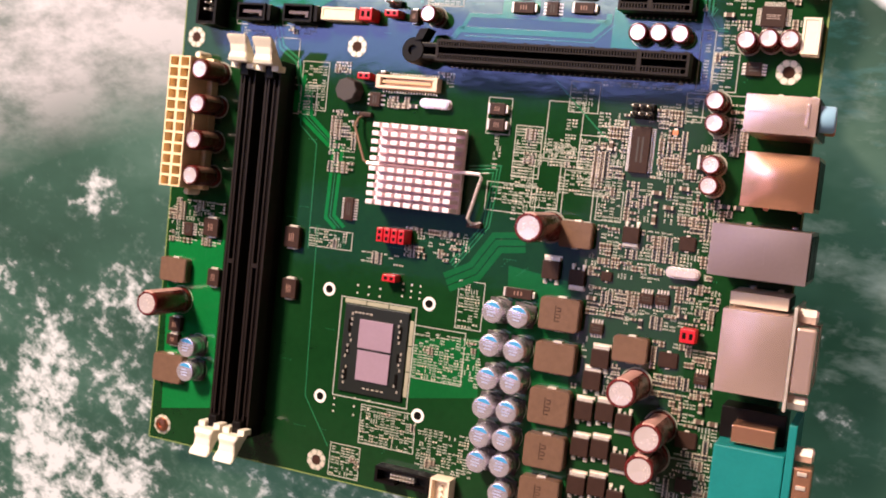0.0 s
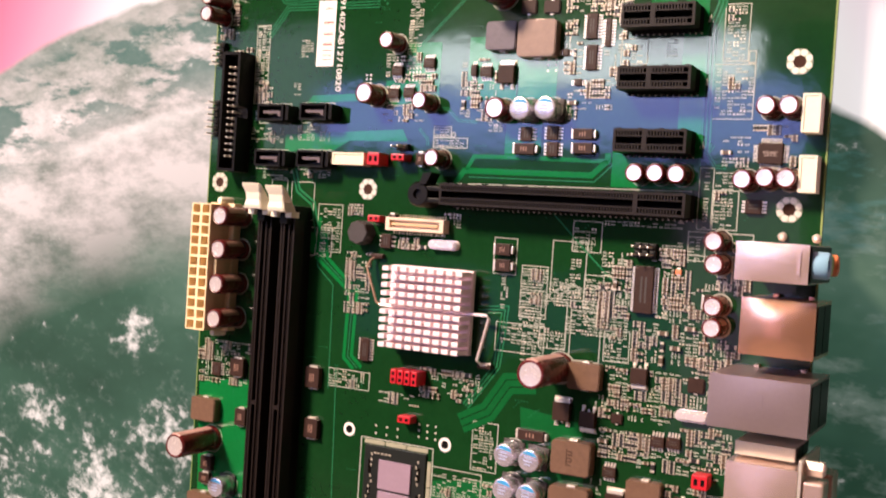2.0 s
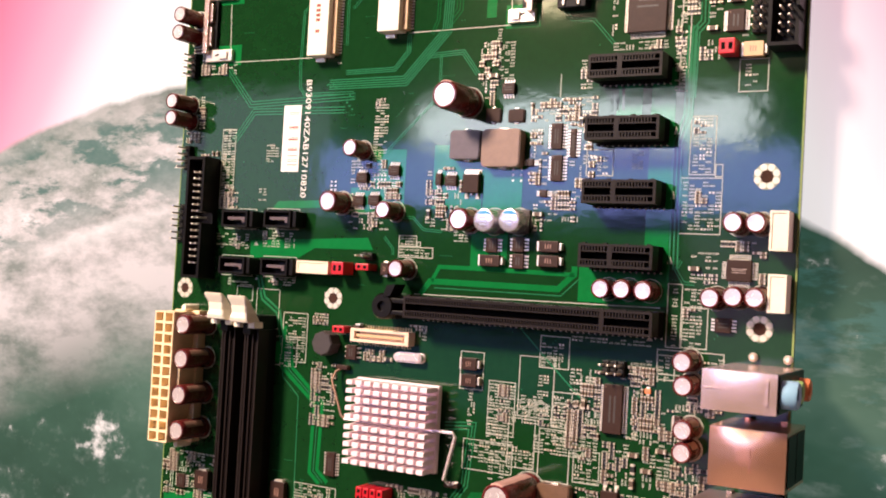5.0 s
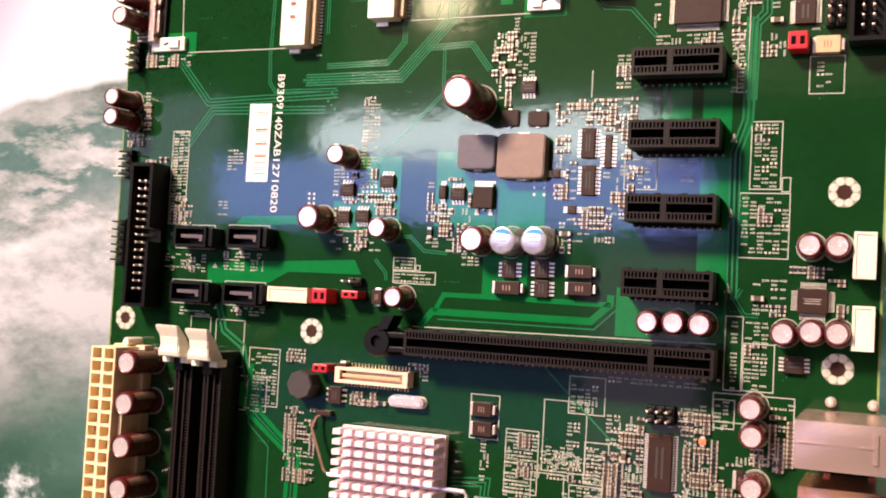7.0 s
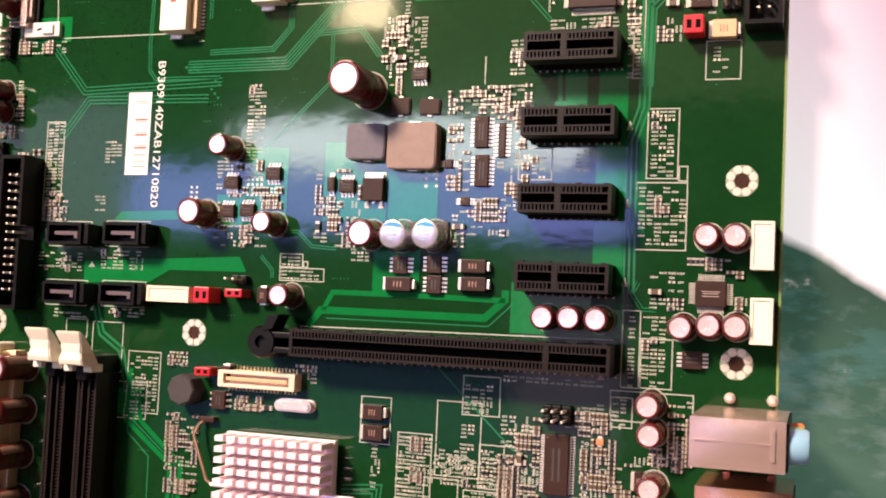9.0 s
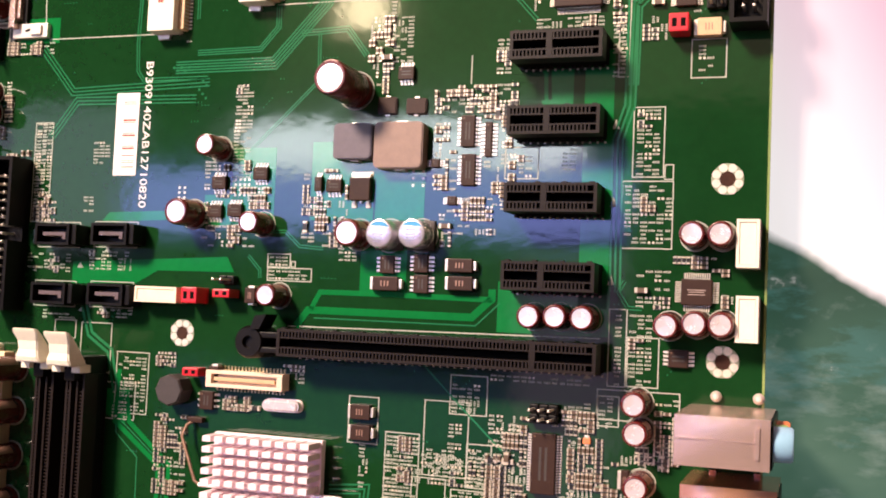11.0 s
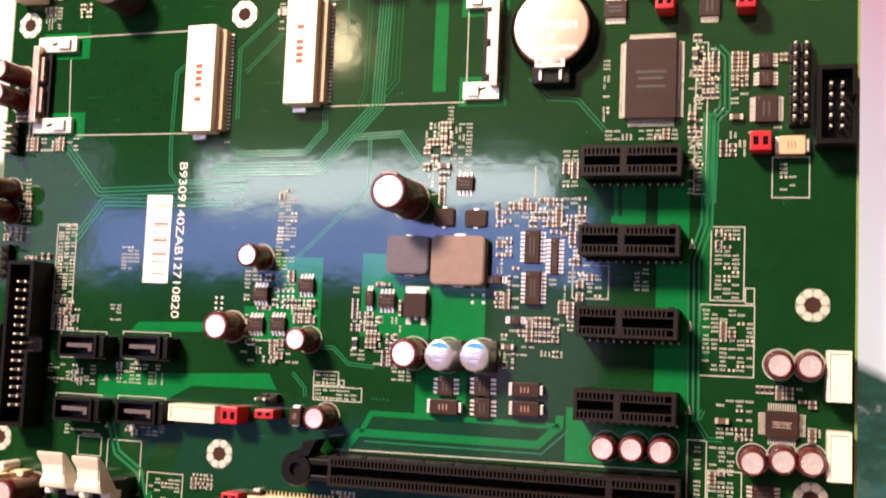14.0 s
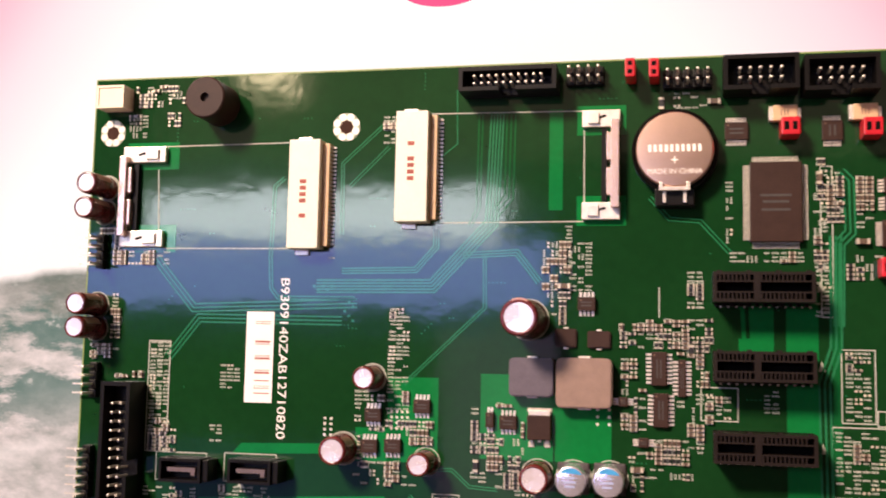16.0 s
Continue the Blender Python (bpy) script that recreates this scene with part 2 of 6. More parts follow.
# ---- the place: a plain room, and the poster panel the board is fixed to ----
def shell(name, x0, y0, z0, x1, y1, z1, material, label):
    bm = B()
    box(bm, x0 * 1000, y0 * 1000, z0 * 1000, x1 * 1000, y1 * 1000, z1 * 1000)
    ob = part(name, bm, material, None)
    return tagged(ob, label, name.split("_")[0], kind="structure")


PLASTER = mat("wall_paint", (0.17, 0.115, 0.10), 0.7, vary=0.05, scale=4)
CARPET = mat("grey_carpet", (0.16, 0.15, 0.16), 0.9, vary=0.2, scale=40)
CEIL = mat("ceiling_paint", (0.20, 0.15, 0.13), 0.8, vary=0.04, scale=4)
shell("floor", -3, -4, -0.1, 3, 1.0, 0.0, CARPET, "grey carpet floor of the exhibition room")
shell("ceiling", -3, -4, 3.0, 3, 1.0, 3.1, CEIL, "plain dim ceiling of the exhibition room")
shell("wall_north", -3, 1.0, -0.1, 3, 1.1, 3.1, PLASTER, "plain dim brown wall behind the poster panel")
shell("wall_south", -3, -4.1, -0.1, 3, -4.0, 3.1, PLASTER, "plain dim brown wall of the exhibition room")
shell("wall_west", -3.1, -4.1, -0.1, -3.0, 1.1, 3.1, PLASTER, "plain dim brown wall of the exhibition room")
shell("wall_east", 3.0, -4.1, -0.1, 3.1, 1.1, 3.1, PLASTER, "plain dim brown wall of the exhibition room")


def poster_material():
    """A printed picture of the Earth from space: cloud-swept sea, bright limb, white glow fading to pink."""
    m = bpy.data.materials.new("poster_print")
    m.use_nodes = True
    n, l = m.node_tree.nodes, m.node_tree.links
    b = n["Principled BSDF"]
    b.inputs["Roughness"].default_value = 0.5
    b.inputs["Specular IOR Level"].default_value = 0.25
    tc = n.new("ShaderNodeTexCoord")
    sp = n.new("ShaderNodeSeparateXYZ")
    l.new(tc.outputs["Object"], sp.inputs[0])

    def math_node(op, a, c=0.0, d=0.0, clamp=False):
        k = n.new("ShaderNodeMath")
        k.operation, k.use_clamp = op, clamp
        for i, v in enumerate((a, c, d)):
            if isinstance(v, (int, float)):
                k.inputs[i].default_value = v
            else:
                l.new(v, k.inputs[i])
        return k.outputs[0]

    def ramp_node(fac, *stops):
        k = n.new("ShaderNodeValToRGB")
        e = k.color_ramp.elements
        while len(e) < len(stops):
            e.new(0.5)
        for s, (p, c) in zip(e, stops):
            s.position, s.color = p, (*c, 1)
        l.new(fac, k.inputs["Fac"])
        return k.outputs["Color"]

    def noise_node(scale, detail, sx=1.0, sy=1.0, rot=0.0, distort=0.0, rough=0.55):
        mp = n.new("ShaderNodeMapping")
        mp.inputs["Scale"].default_value = (sx, sy, 1)
        mp.inputs["Rotation"].default_value = (0, 0, rot)
        l.new(tc.outputs["Object"], mp.inputs["Vector"])
        k = n.new("ShaderNodeTexNoise")
        k.inputs["Scale"].default_value, k.inputs["Detail"].default_value = scale, detail
        k.inputs["Distortion"].default_value, k.inputs["Roughness"].default_value = distort, rough
        l.new(mp.outputs[0], k.inputs["Vector"])
        return k.outputs["Fac"]

    def mixc(f, a, c):
        k = n.new("ShaderNodeMix")
        k.data_type = "RGBA"
        for i, v in ((0, f), (6, a), (7, c)):
            if isinstance(v, (int, float)):
                k.inputs[i].default_value = v
            elif isinstance(v, tuple):
                k.inputs[i].default_value = (*v, 1)
            else:
                l.new(v, k.inputs[i])
        return k.outputs[2]

    x, y = sp.outputs["X"], sp.outputs["Y"]
    dx = math_node("ADD", x, 0.2015)
    dy = math_node("ADD", y, 0.355)
    rad = math_node("SQRT", math_node("ADD", math_node("MULTIPLY", dx, dx), math_node("MULTIPLY", dy, dy)))
    depth = math_node("SUBTRACT", 0.442, rad)            # metres inside the limb
    # sea
    swirl = noise_node(9, 5, 1.0, 1.6, -0.35)
    sea = ramp_node(swirl, (0.3, (0.016, 0.048, 0.030)), (0.55, (0.042, 0.100, 0.068)), (0.75, (0.11, 0.19, 0.145)))
    # broad pale cloud bank below the limb on the west side
    west = math_node("MULTIPLY_ADD", x, -9.0, -1.2, True)
    bank = math_node("MULTIPLY", ramp_node(depth, (0.0, (0.45, 0.45, 0.45)), (0.035, (1, 1, 1)), (0.085, (0.72, 0.72, 0.72)), (0.125, (0, 0, 0))), west)
    wisps = ramp_node(noise_node(20, 10, 1.0, 2.0, -0.3, 0.0, 0.70), (0.38, (0, 0, 0)), (0.60, (1, 1, 1)))
    f1 = math_node("MULTIPLY", bank, math_node("MULTIPLY_ADD", wisps, 0.72, 0.28), 0.0, True)
    col = mixc(f1, sea, (0.84, 0.73, 0.73))
    arc_line = math_node("MULTIPLY_ADD", noise_node(40, 4), 0.008, math_node("MULTIPLY_ADD", x, -0.26, y))
    arc = ramp_node(arc_line, (0.0960, (0, 0, 0)), (0.1003, (1, 1, 1)), (0.1045, (0, 0, 0)))
    span = math_node("MULTIPLY_ADD", math_node("ABSOLUTE", math_node("ADD", x, 0.292)), -18.0, 1.0, True)
    col = mixc(math_node("MULTIPLY", arc, span), col, (0.84, 0.78, 0.77))
    # dark streaks of open sea and bright cloud edges near the limb
    near_limb = ramp_node(depth, (0.0, (0, 0, 0)), (0.012, (1, 1, 1)), (0.036, (1, 1, 1)), (0.055, (0, 0, 0)))
    streak = ramp_node(noise_node(24, 9, 1.0, 3.2, -0.28, 0.0, 0.66), (0.47, (0, 0, 0)), (0.535, (1, 1, 1)))
    col = mixc(math_node("MULTIPLY", math_node("MULTIPLY", near_limb, streak), 0.85), col, (0.055, 0.14, 0.12))
    # thin eastern clouds
    east = math_node("MULTIPLY_ADD", x, 14.0, 0.6, True)
    thin = ramp_node(noise_node(20, 7, 1.0, 2.5, 0.45, 0.0, 0.6), (0.5, (0, 0, 0)), (0.78, (1, 1, 1)))
    col = mixc(math_node("MULTIPLY", math_node("MULTIPLY", east, thin), 0.55), col, (0.60, 0.66, 0.62))

    def blob(px, py, rx, ry, amount):
        u = math_node("MULTIPLY", math_node("SUBTRACT", x, px), 1 / rx)
        v = math_node("MULTIPLY", math_node("SUBTRACT", y, py), 1 / ry)
        q = math_node("ADD", math_node("MULTIPLY", u, u), math_node("MULTIPLY", v, v))
        return math_node("MULTIPLY", math_node("SUBTRACT", 1.0, q, 0.0, True), amount)

    # broken white clouds further down, thickest in a few masses
    low = math_node("MULTIPLY", math_node("MULTIPLY_ADD", y, -22.0, -1.75, True), 0.13)
    cover = math_node("MULTIPLY", low, math_node("MULTIPLY_ADD", x, -12.0, 0.3, True))
    for px, py, rx, ry, amount in ((-0.283, -0.070, 0.016, 0.016, 0.33), (-0.302, -0.172, 0.022, 0.060, 0.34), (-0.262, -0.190, 0.040, 0.025, 0.20), (-0.340, -0.108, 0.022, 0.014, 0.26),
                                   (-0.255, -0.112, 0.035, 0.016, 0.22), (0.016, -0.062, 0.008, 0.006, 0.22), (0.017, -0.086, 0.008, 0.005, 0.18), (0.033, -0.112, 0.014, 0.010, 0.10), (0.028, -0.022, 0.014, 0.014, -0.16), (0.0145, 0.021, 0.006, 0.006, 0.30), (-0.25, -0.152, 0.05, 0.012, 0.16)):
        cover = math_node("ADD", cover, blob(px, py, rx, ry, amount * 0.9))
    fine = math_node("MULTIPLY_ADD", noise_node(190, 5, 1.0, 1.2, 0.5, 0.0, 0.6), 0.9, math_node("MULTIPLY", noise_node(20, 3), 0.3))
    puff = math_node("MULTIPLY_ADD", noise_node(70, 8, 1.0, 1.35, 0.3, 0.0, 0.66), 1.0, fine)
    f2 = math_node("MULTIPLY_ADD", math_node("ADD", puff, cover), 4.4, -5.78, True)
    col = mixc(math_node("MULTIPLY", f2, 0.95), col, (0.86, 0.78, 0.76))
    haze = math_node("MULTIPLY_ADD", math_node("ADD", puff, cover), 3.0, -3.5, True)
    col = mixc(math_node("MULTIPLY", haze, 0.20), col, (0.42, 0.46, 0.44))
    # the bright glow above the limb fades to pink
    aside = math_node("ADD", x, 0.13)
    rise = math_node("MULTIPLY_ADD", math_node("MULTIPLY", aside, aside), 2.0, math_node("MULTIPLY", depth, -0.5))
    sky = ramp_node(rise, (0.0, (0.90, 0.88, 0.84)), (0.048, (0.92, 0.87, 0.88)), (0.072, (0.87, 0.64, 0.72)), (0.088, (0.84, 0.42, 0.54)), (0.12, (0.80, 0.26, 0.40)), (0.16, (0.66, 0.13, 0.24)))
    limb = math_node("MULTIPLY_ADD", depth, 350.0, math_node("MULTIPLY_ADD", noise_node(60, 4), 1.6, -0.3), True)
    col = mixc(limb, sky, col)
    # a hot pink printed shape at the top
    col = mixc(math_node("GREATER_THAN", blob(-0.131, 0.1685, 0.013, 0.006, 1.0), 0.0), col, (0.80, 0.03, 0.20))
    # glow added to the print lightens shadows cast on it; the base is dimmed
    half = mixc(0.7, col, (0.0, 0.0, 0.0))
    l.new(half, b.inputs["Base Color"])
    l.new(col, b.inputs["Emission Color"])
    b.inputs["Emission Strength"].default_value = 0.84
    return m


POSTER_Y = 0.0131
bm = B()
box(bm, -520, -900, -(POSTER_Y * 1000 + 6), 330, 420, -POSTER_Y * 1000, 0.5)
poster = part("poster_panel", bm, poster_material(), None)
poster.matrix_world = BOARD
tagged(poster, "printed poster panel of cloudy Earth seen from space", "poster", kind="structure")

# ---- the circuit board ----
XL, XR, YB, YT = -233.68, 10.16, -163.83, 140.97
HOLES = [(0, 0), (-154.94, 0), (-227.33, 0), (0, 45.72), (-227.33, 124.46), (-154.94, 124.46), (-154.94, -157.48), (-227.33, -157.48), (0, 124.46)]
CPU_HOLES = [(-156.6, -91.6), (-115.0, -91.2), (-156.0, -132.8), (-114.9, -132.8)]

board = thing("circuit_board", 0, 0, "green printed circuit board with silkscreen, fixed upright before the poster", "circuit board")
bm = B()
box(bm, XL, YB, -1.6, XR, YT, 0, 0.15)
part("substrate", bm, MASK, board)
for x0, y0, x1, y1 in ((XL, YT - 0.45, XR, YT - 0.02), (XL, YB + 0.02, XR, YB + 0.45), (XL + 0.02, YB + 0.45, XL + 0.45, YT - 0.45), (XR - 0.6, YB + 0.45, XR - 0.02, YT - 0.45)):
    bm = B()
    box(bm, x0, y0, -0.3, x1, y1, 0.03)
    part("bare_margin", bm, EDGE, board, "pale unmasked margin")


def pad_ring(x, y, r_out, r_in, petals):
    bm = B()
    lathe(bm, [(r_in, 0.0), (r_out, 0.0), (r_out - 0.05, 0.08), (r_in, 0.08)], x, y, 32)
    part("mounting_pad", bm, PADRING if petals else PAPER, board, "ring of solder lands round a fixing hole", True)
    if petals:
        for i in range(8):
            a = radians(i * 45 + 22)
            bm = B()
            mx, my, rm = x + math.cos(a) * (r_in + r_out) / 2, y + math.sin(a) * (r_in + r_out) / 2, (r_out - r_in) / 2 + 0.06
            prism(bm, [(mx + rm * math.cos(radians(k * 30)), my + rm * math.sin(radians(k * 30))) for k in range(12)], 0.05, 0.22)
            part("solder_land", bm, LAND, board)
    # no hole is cut: a dark disc paints in its shade
    bm = B()
    lathe(bm, [(r_in, 0.09), (r_in, 0.02), (0, 0.02)], x, y, 24)
    part("mounting_hole", bm, HOLE_BROWN if petals else NEAR_BLACK, board)


for x, y in HOLES:
    pad_ring(x, y, 4.0, 1.95, True)
for x, y in CPU_HOLES:
    pad_ring(x, y, 2.6, 1.5, False)

# screw and spacer at one corner, spacers behind the other fixing holes
bm = B()
lathe(bm, [(2.9, 0.1), (2.9, 0.8), (2.3, 1.6), (1.1, 1.75), (0.9, 1.1), (0, 1.1)], -227.33, -157.48, 20)
part("screw", bm, COPPER_HEAD, board, "copper-coloured screw head", True)
for x, y in HOLES:
    bm = B()
    lathe(bm, [(2.4, -POSTER_Y * 1000), (2.4, -1.6)], x, y, 6)
    part("spacer", bm, STEEL, board)


def poly(name, pts, material, z=0.06):
    """A flat copper area under the mask, standing slightly proud."""
    bm = B()
    prism(bm, pts, -0.02, z)
    return part(name, bm, material, board)


def rect(name, cx, cy, w, l, material, z=0.06):
    bm = B()
    cbox(bm, cx, cy, w, l, -0.02, z)
    return part(name, bm, material, board)


def traces(pts, count, pitch, width, material=None):
    """A bundle of parallel tracks along one bent line."""
    for k in range(count):
        bm = B()
        off = (k - (count - 1) / 2) * pitch
        edge = 1 - 0.07 / width
        line = []
        for i, p in enumerate(pts):
            p = Vector(p)
            d0 = (p - Vector(pts[i - 1])).normalized() if i else None
            d1 = (Vector(pts[i + 1]) - p).normalized() if i < len(pts) - 1 else None
            d = ((d0 or d1) + (d1 or d0)).normalized()
            nrm = Vector((-d.y, d.x))
            c = max(0.5, d.dot(d1 or d0))
            line.append((p + nrm * off / c, nrm / c))
        rows = [[bm.verts.new(((q + nn * s * width / 2).x * MM, (q + nn * s * width / 2).y * MM, zz * MM)) for s, zz in ((-1, 0), (-edge, 0.075), (edge, 0.075), (1, 0))] for q, nn in line]
        for a, b in zip(rows, rows[1:]):
            for j in range(3):
                bm.faces.new((a[j], a[j + 1], b[j + 1], b[j]))
        part("track", bm, material or TRACE, board)


def outline(cx, cy, w, l, t=0.3):
    bm = B()
    for x0, y0, x1, y1 in ((-w / 2, -l / 2, w / 2, -l / 2 + t), (-w / 2, l / 2 - t, w / 2, l / 2), (-w / 2, -l / 2 + t, -w / 2 + t, l / 2 - t), (w / 2 - t, -l / 2 + t, w / 2, l / 2 - t)):
        box(bm, cx + x0, cy + y0, 0, cx + x1, cy + y1, 0.07)
    return part("silkscreen_outline", bm, SILK, board)


def line(x0, y0, x1, y1, t=0.3):
    bm = B()
    d = Vector((x1 - x0, y1 - y0)).normalized()
    nn = Vector((-d.y, d.x)) * t / 2
    prism(bm, [(x0 - nn.x, y0 - nn.y), (x1 - nn.x, y1 - nn.y), (x1 + nn.x, y1 + nn.y), (x0 + nn.x, y0 + nn.y)], 0, 0.07)
    return part("silkscreen_line", bm, SILK, board)


def word(text, x, y, size, rz, material, z=0.08, parent=None, name="lettering", sx=1.0):
    cu = bpy.data.curves.new(name, "FONT")
    cu.body, cu.size, cu.align_x, cu.align_y = text, size * MM, "CENTER", "CENTER"
    cu.extrude = 0.00002
    cu.resolution_u = 3
    tmp = bpy.data.objects.new(name, cu)
    me = bpy.data.meshes.new_from_object(tmp)
    bpy.data.objects.remove(tmp)
    me.materials.append(material)
    ob = new(name, me)
    ob.parent = parent or board
    ob.matrix_basis = pose(x * MM, y * MM, z * MM, 0, 0, rz) @ Matrix.Diagonal((sx, 1, 1, 1))
    return ob


# ---- kinds of components ----
RING_MESH = {}


def print_ring(x, y, r):
    """The thin printed circle on the board round a round capacitor."""
    if r not in RING_MESH:
        bm = B()
        lathe(bm, [(r, 0.0), (r, 0.07), (r + 0.24, 0.07), (r + 0.24, 0.0)], n=32)
        ob = part("silkscreen_ring", bm, SILK, board)
        RING_MESH[r] = ob.data
    else:
        ob = new("silkscreen_ring", RING_MESH[r])
        ob.parent = board
    ob.location = (x * MM, y * MM, 0)


def elcap(x, y, r, h, label="maroon electrolytic capacitor with bare aluminium top", rz=0.0):
    def make():
        c = thing("electrolytic_capacitor", x, y, label, "capacitor", "electrolytic capacitors", rz=rz)
        bm = B()
        lathe(bm, [(r * 1.02, 0), (r * 1.02, 0.5), (r, 0.8), (r * 0.93, 1.6), (r, 2.3), (r, h - 1.0), (r * 0.96, h - 0.4), (r * 0.90, h - 0.05), (r * 0.83, h), (r * 0.78, h - 0.1), (r * 0.76, h - 0.45)], n=28)
        sl = part("sleeve", bm, SLEEVE, c, "shiny maroon sleeve", True)
        bm = B()
        lathe(bm, [(r * 0.79, h - 0.55), (r * 0.76, h - 0.5)], n=28)
        tp = part("can_top", bm, ALU, c, "bare aluminium top with a pressed vent", True)
        for a in (30, 150, 270):       # three slightly tilted fields meet in the vent scores
            bm = B()
            mid = bm.verts.new((0, 0, (h - 0.30) * MM))
            rim = []
            for k in range(0, 121, 15):
                w = radians(a - 60 + k)
                rim.append(bm.verts.new((r * 0.77 * math.cos(w) * MM, r * 0.77 * math.sin(w) * MM, (h - 0.30 + 0.03 * r * 0.72 * math.cos(radians(k - 60))) * MM)))
            bm.faces.new([mid] + rim)
            part("vent_field", bm, ALU, tp)
        bm = B()
        if r > 4.5:
            lathe(bm, [(r * 1.012, h * 0.12), (r * 1.012, h - 1.0), (r * 0.975, h - 0.4), (r * 0.90, h - 0.08)], n=8, a0=62, a1=112)
            part("polarity_stripe", bm, SLEEVE_PALE, sl, "pale pink polarity stripe")
        else:
            lathe(bm, [(r * 1.012, h * 0.22), (r * 1.012, h * 0.85)], n=6, a0=20, a1=62)
            part("polarity_stripe", bm, SLEEVE_MARK, sl, "printed polarity stripe")
        return c
    print_ring(x, y, r + 0.45)
    return repeat(("el", r, h, label), make, x, y, rz)


def polycap(x, y, r=4.0, h=8.4, rz=0.0):
    def make():
        c = thing("polymer_capacitor", x, y, "silver polymer capacitor with blue-marked top", "capacitor", "polymer capacitors", rz=rz)
        bm = B()
        lathe(bm, [(r, 1.0), (r, 1.6), (r * 0.94, 2.1), (r, 2.6), (r, h - 0.6), (r * 0.93, h - 0.12), (r * 0.85, h), (0, h)], n=28)
        can = part("can", bm, PCAN, c, "", True)
        bm = B()
        cbox(bm, 0, 0, r * 2.05, r * 2.05, 0, 1.0, 0.5)
        part("base", bm, RUBBER, c, "dark plastic base")
        bm = B()
        pts = [(r * 0.84 * math.cos(radians(a)), r * 0.84 * math.sin(radians(a))) for a in range(32, 149, 9)]
        prism(bm, pts, h - 0.05, h + 0.05)
        part("top_mark", bm, BLUE, can, "blue printed segment")
        for yy, ww in ((0.9, 2.6), (-0.2, 3.2), (-1.3, 2.4)):
            bm = B()
            cbox(bm, -0.2, yy, ww, 0.5, h - 0.05, h + 0.03)
            part("printed_bar", bm, BLUEGREY, can)
        return c
    print_ring(x, y, r + 0.55)
    return repeat(("poly", r, h), make, x, y, rz)


def slot(x0, x1, y, h, w, keys, label, name="expansion_slot"):
    """A card-edge socket along x with open grooves, key bars and two rows of contact cells."""
    cx, ln = (x0 + x1) / 2, x1 - x0

    def make():
        s = thing(name, cx, y, label, "slot", "expansion slots")
        L = ln / 2
        def piece(nm, *dims):
            bm = B()
            box(bm, *dims)
            # floor darker than the walls: the grooves' shade is put into its colour
            part(nm, bm, NEAR_BLACK if nm == "base" else SLOTP, s)

        z0 = h * 0.45
        piece("base", -L, -w / 2, 0, L, w / 2, z0, 0.2)
        for e in (-1, 1):
            piece("outer_wall", -L, min(e * (w / 2 - 0.75), e * w / 2), z0, L, max(e * (w / 2 - 0.75), e * w / 2), h)
            piece("inner_wall", -L + 0.9, min(e * 1.15, e * 1.55), z0, L - 0.9, max(e * 1.15, e * 1.55), h)
            piece("end_wall", e * L - 0.9 * (e > 0), -w / 2 + 0.75, z0, e * L + 0.9 * (e < 0), w / 2 - 0.75, h)
        for k in keys:
            piece("key_bar", k - cx - 0.8, -w / 2 + 0.75, z0, k - cx + 0.8, w / 2 - 0.75, h + 0.05)
        n = int((ln - 3) / 1.0)
        bm = B()
        for i in range(n):
            xx = -L + 1.6 + i * 1.0
            if any(abs(xx + cx - k) < 1.1 for k in keys):
                continue
            for e in (-1, 1):
                box(bm, xx - 0.22, min(e * 1.55, e * (w / 2 - 0.75)), h * 0.45, xx + 0.22, max(e * 1.55, e * (w / 2 - 0.75)), h - 0.05)
        tagged(part("divider_ribs", bm, SLOTP, s), kind="stuff")
        bm = B()
        for i in range(n):
            xx = -L + 2.1 + i * 1.0
            for e in (-1, 1):
                box(bm, xx - 0.25, min(e * 1.56, e * 2.0), h * 0.45, xx + 0.25, max(e * 1.56, e * 2.0), h - 4.0)
        tagged(part("contact_strip", bm, PINB, s, "brown spring contacts"), kind="stuff")
        bm = B()
        m = max(2, int(ln / 8))
        for i in range(m + 1):
            xx = -L + 1.5 + i * (ln - 3) / m
            box(bm, xx - 0.6, w / 2, h - 2.6, xx + 0.6, w / 2 + 0.35, h - 0.6)
        for i in range(int(ln / 2)):
            xx = -L + 1 + i * 2
            box(bm, xx - 0.45, -w / 2 - 0.7, 0, xx + 0.45, -w / 2, 1.6)
        tagged(part("side_ribs", bm, SLOTP, s), kind="stuff")
        bm = B()
        for i in range(int(ln / 2)):
            cbox(bm, -L + 2 + i * 2, -w / 2 - 0.75, 0.5, 0.5, 0, 0.5)
        tagged(part("soldering", bm, LAND, s), kind="stuff")
        return s
    return repeat(("slot", round(ln, 1), h), make, cx, y)


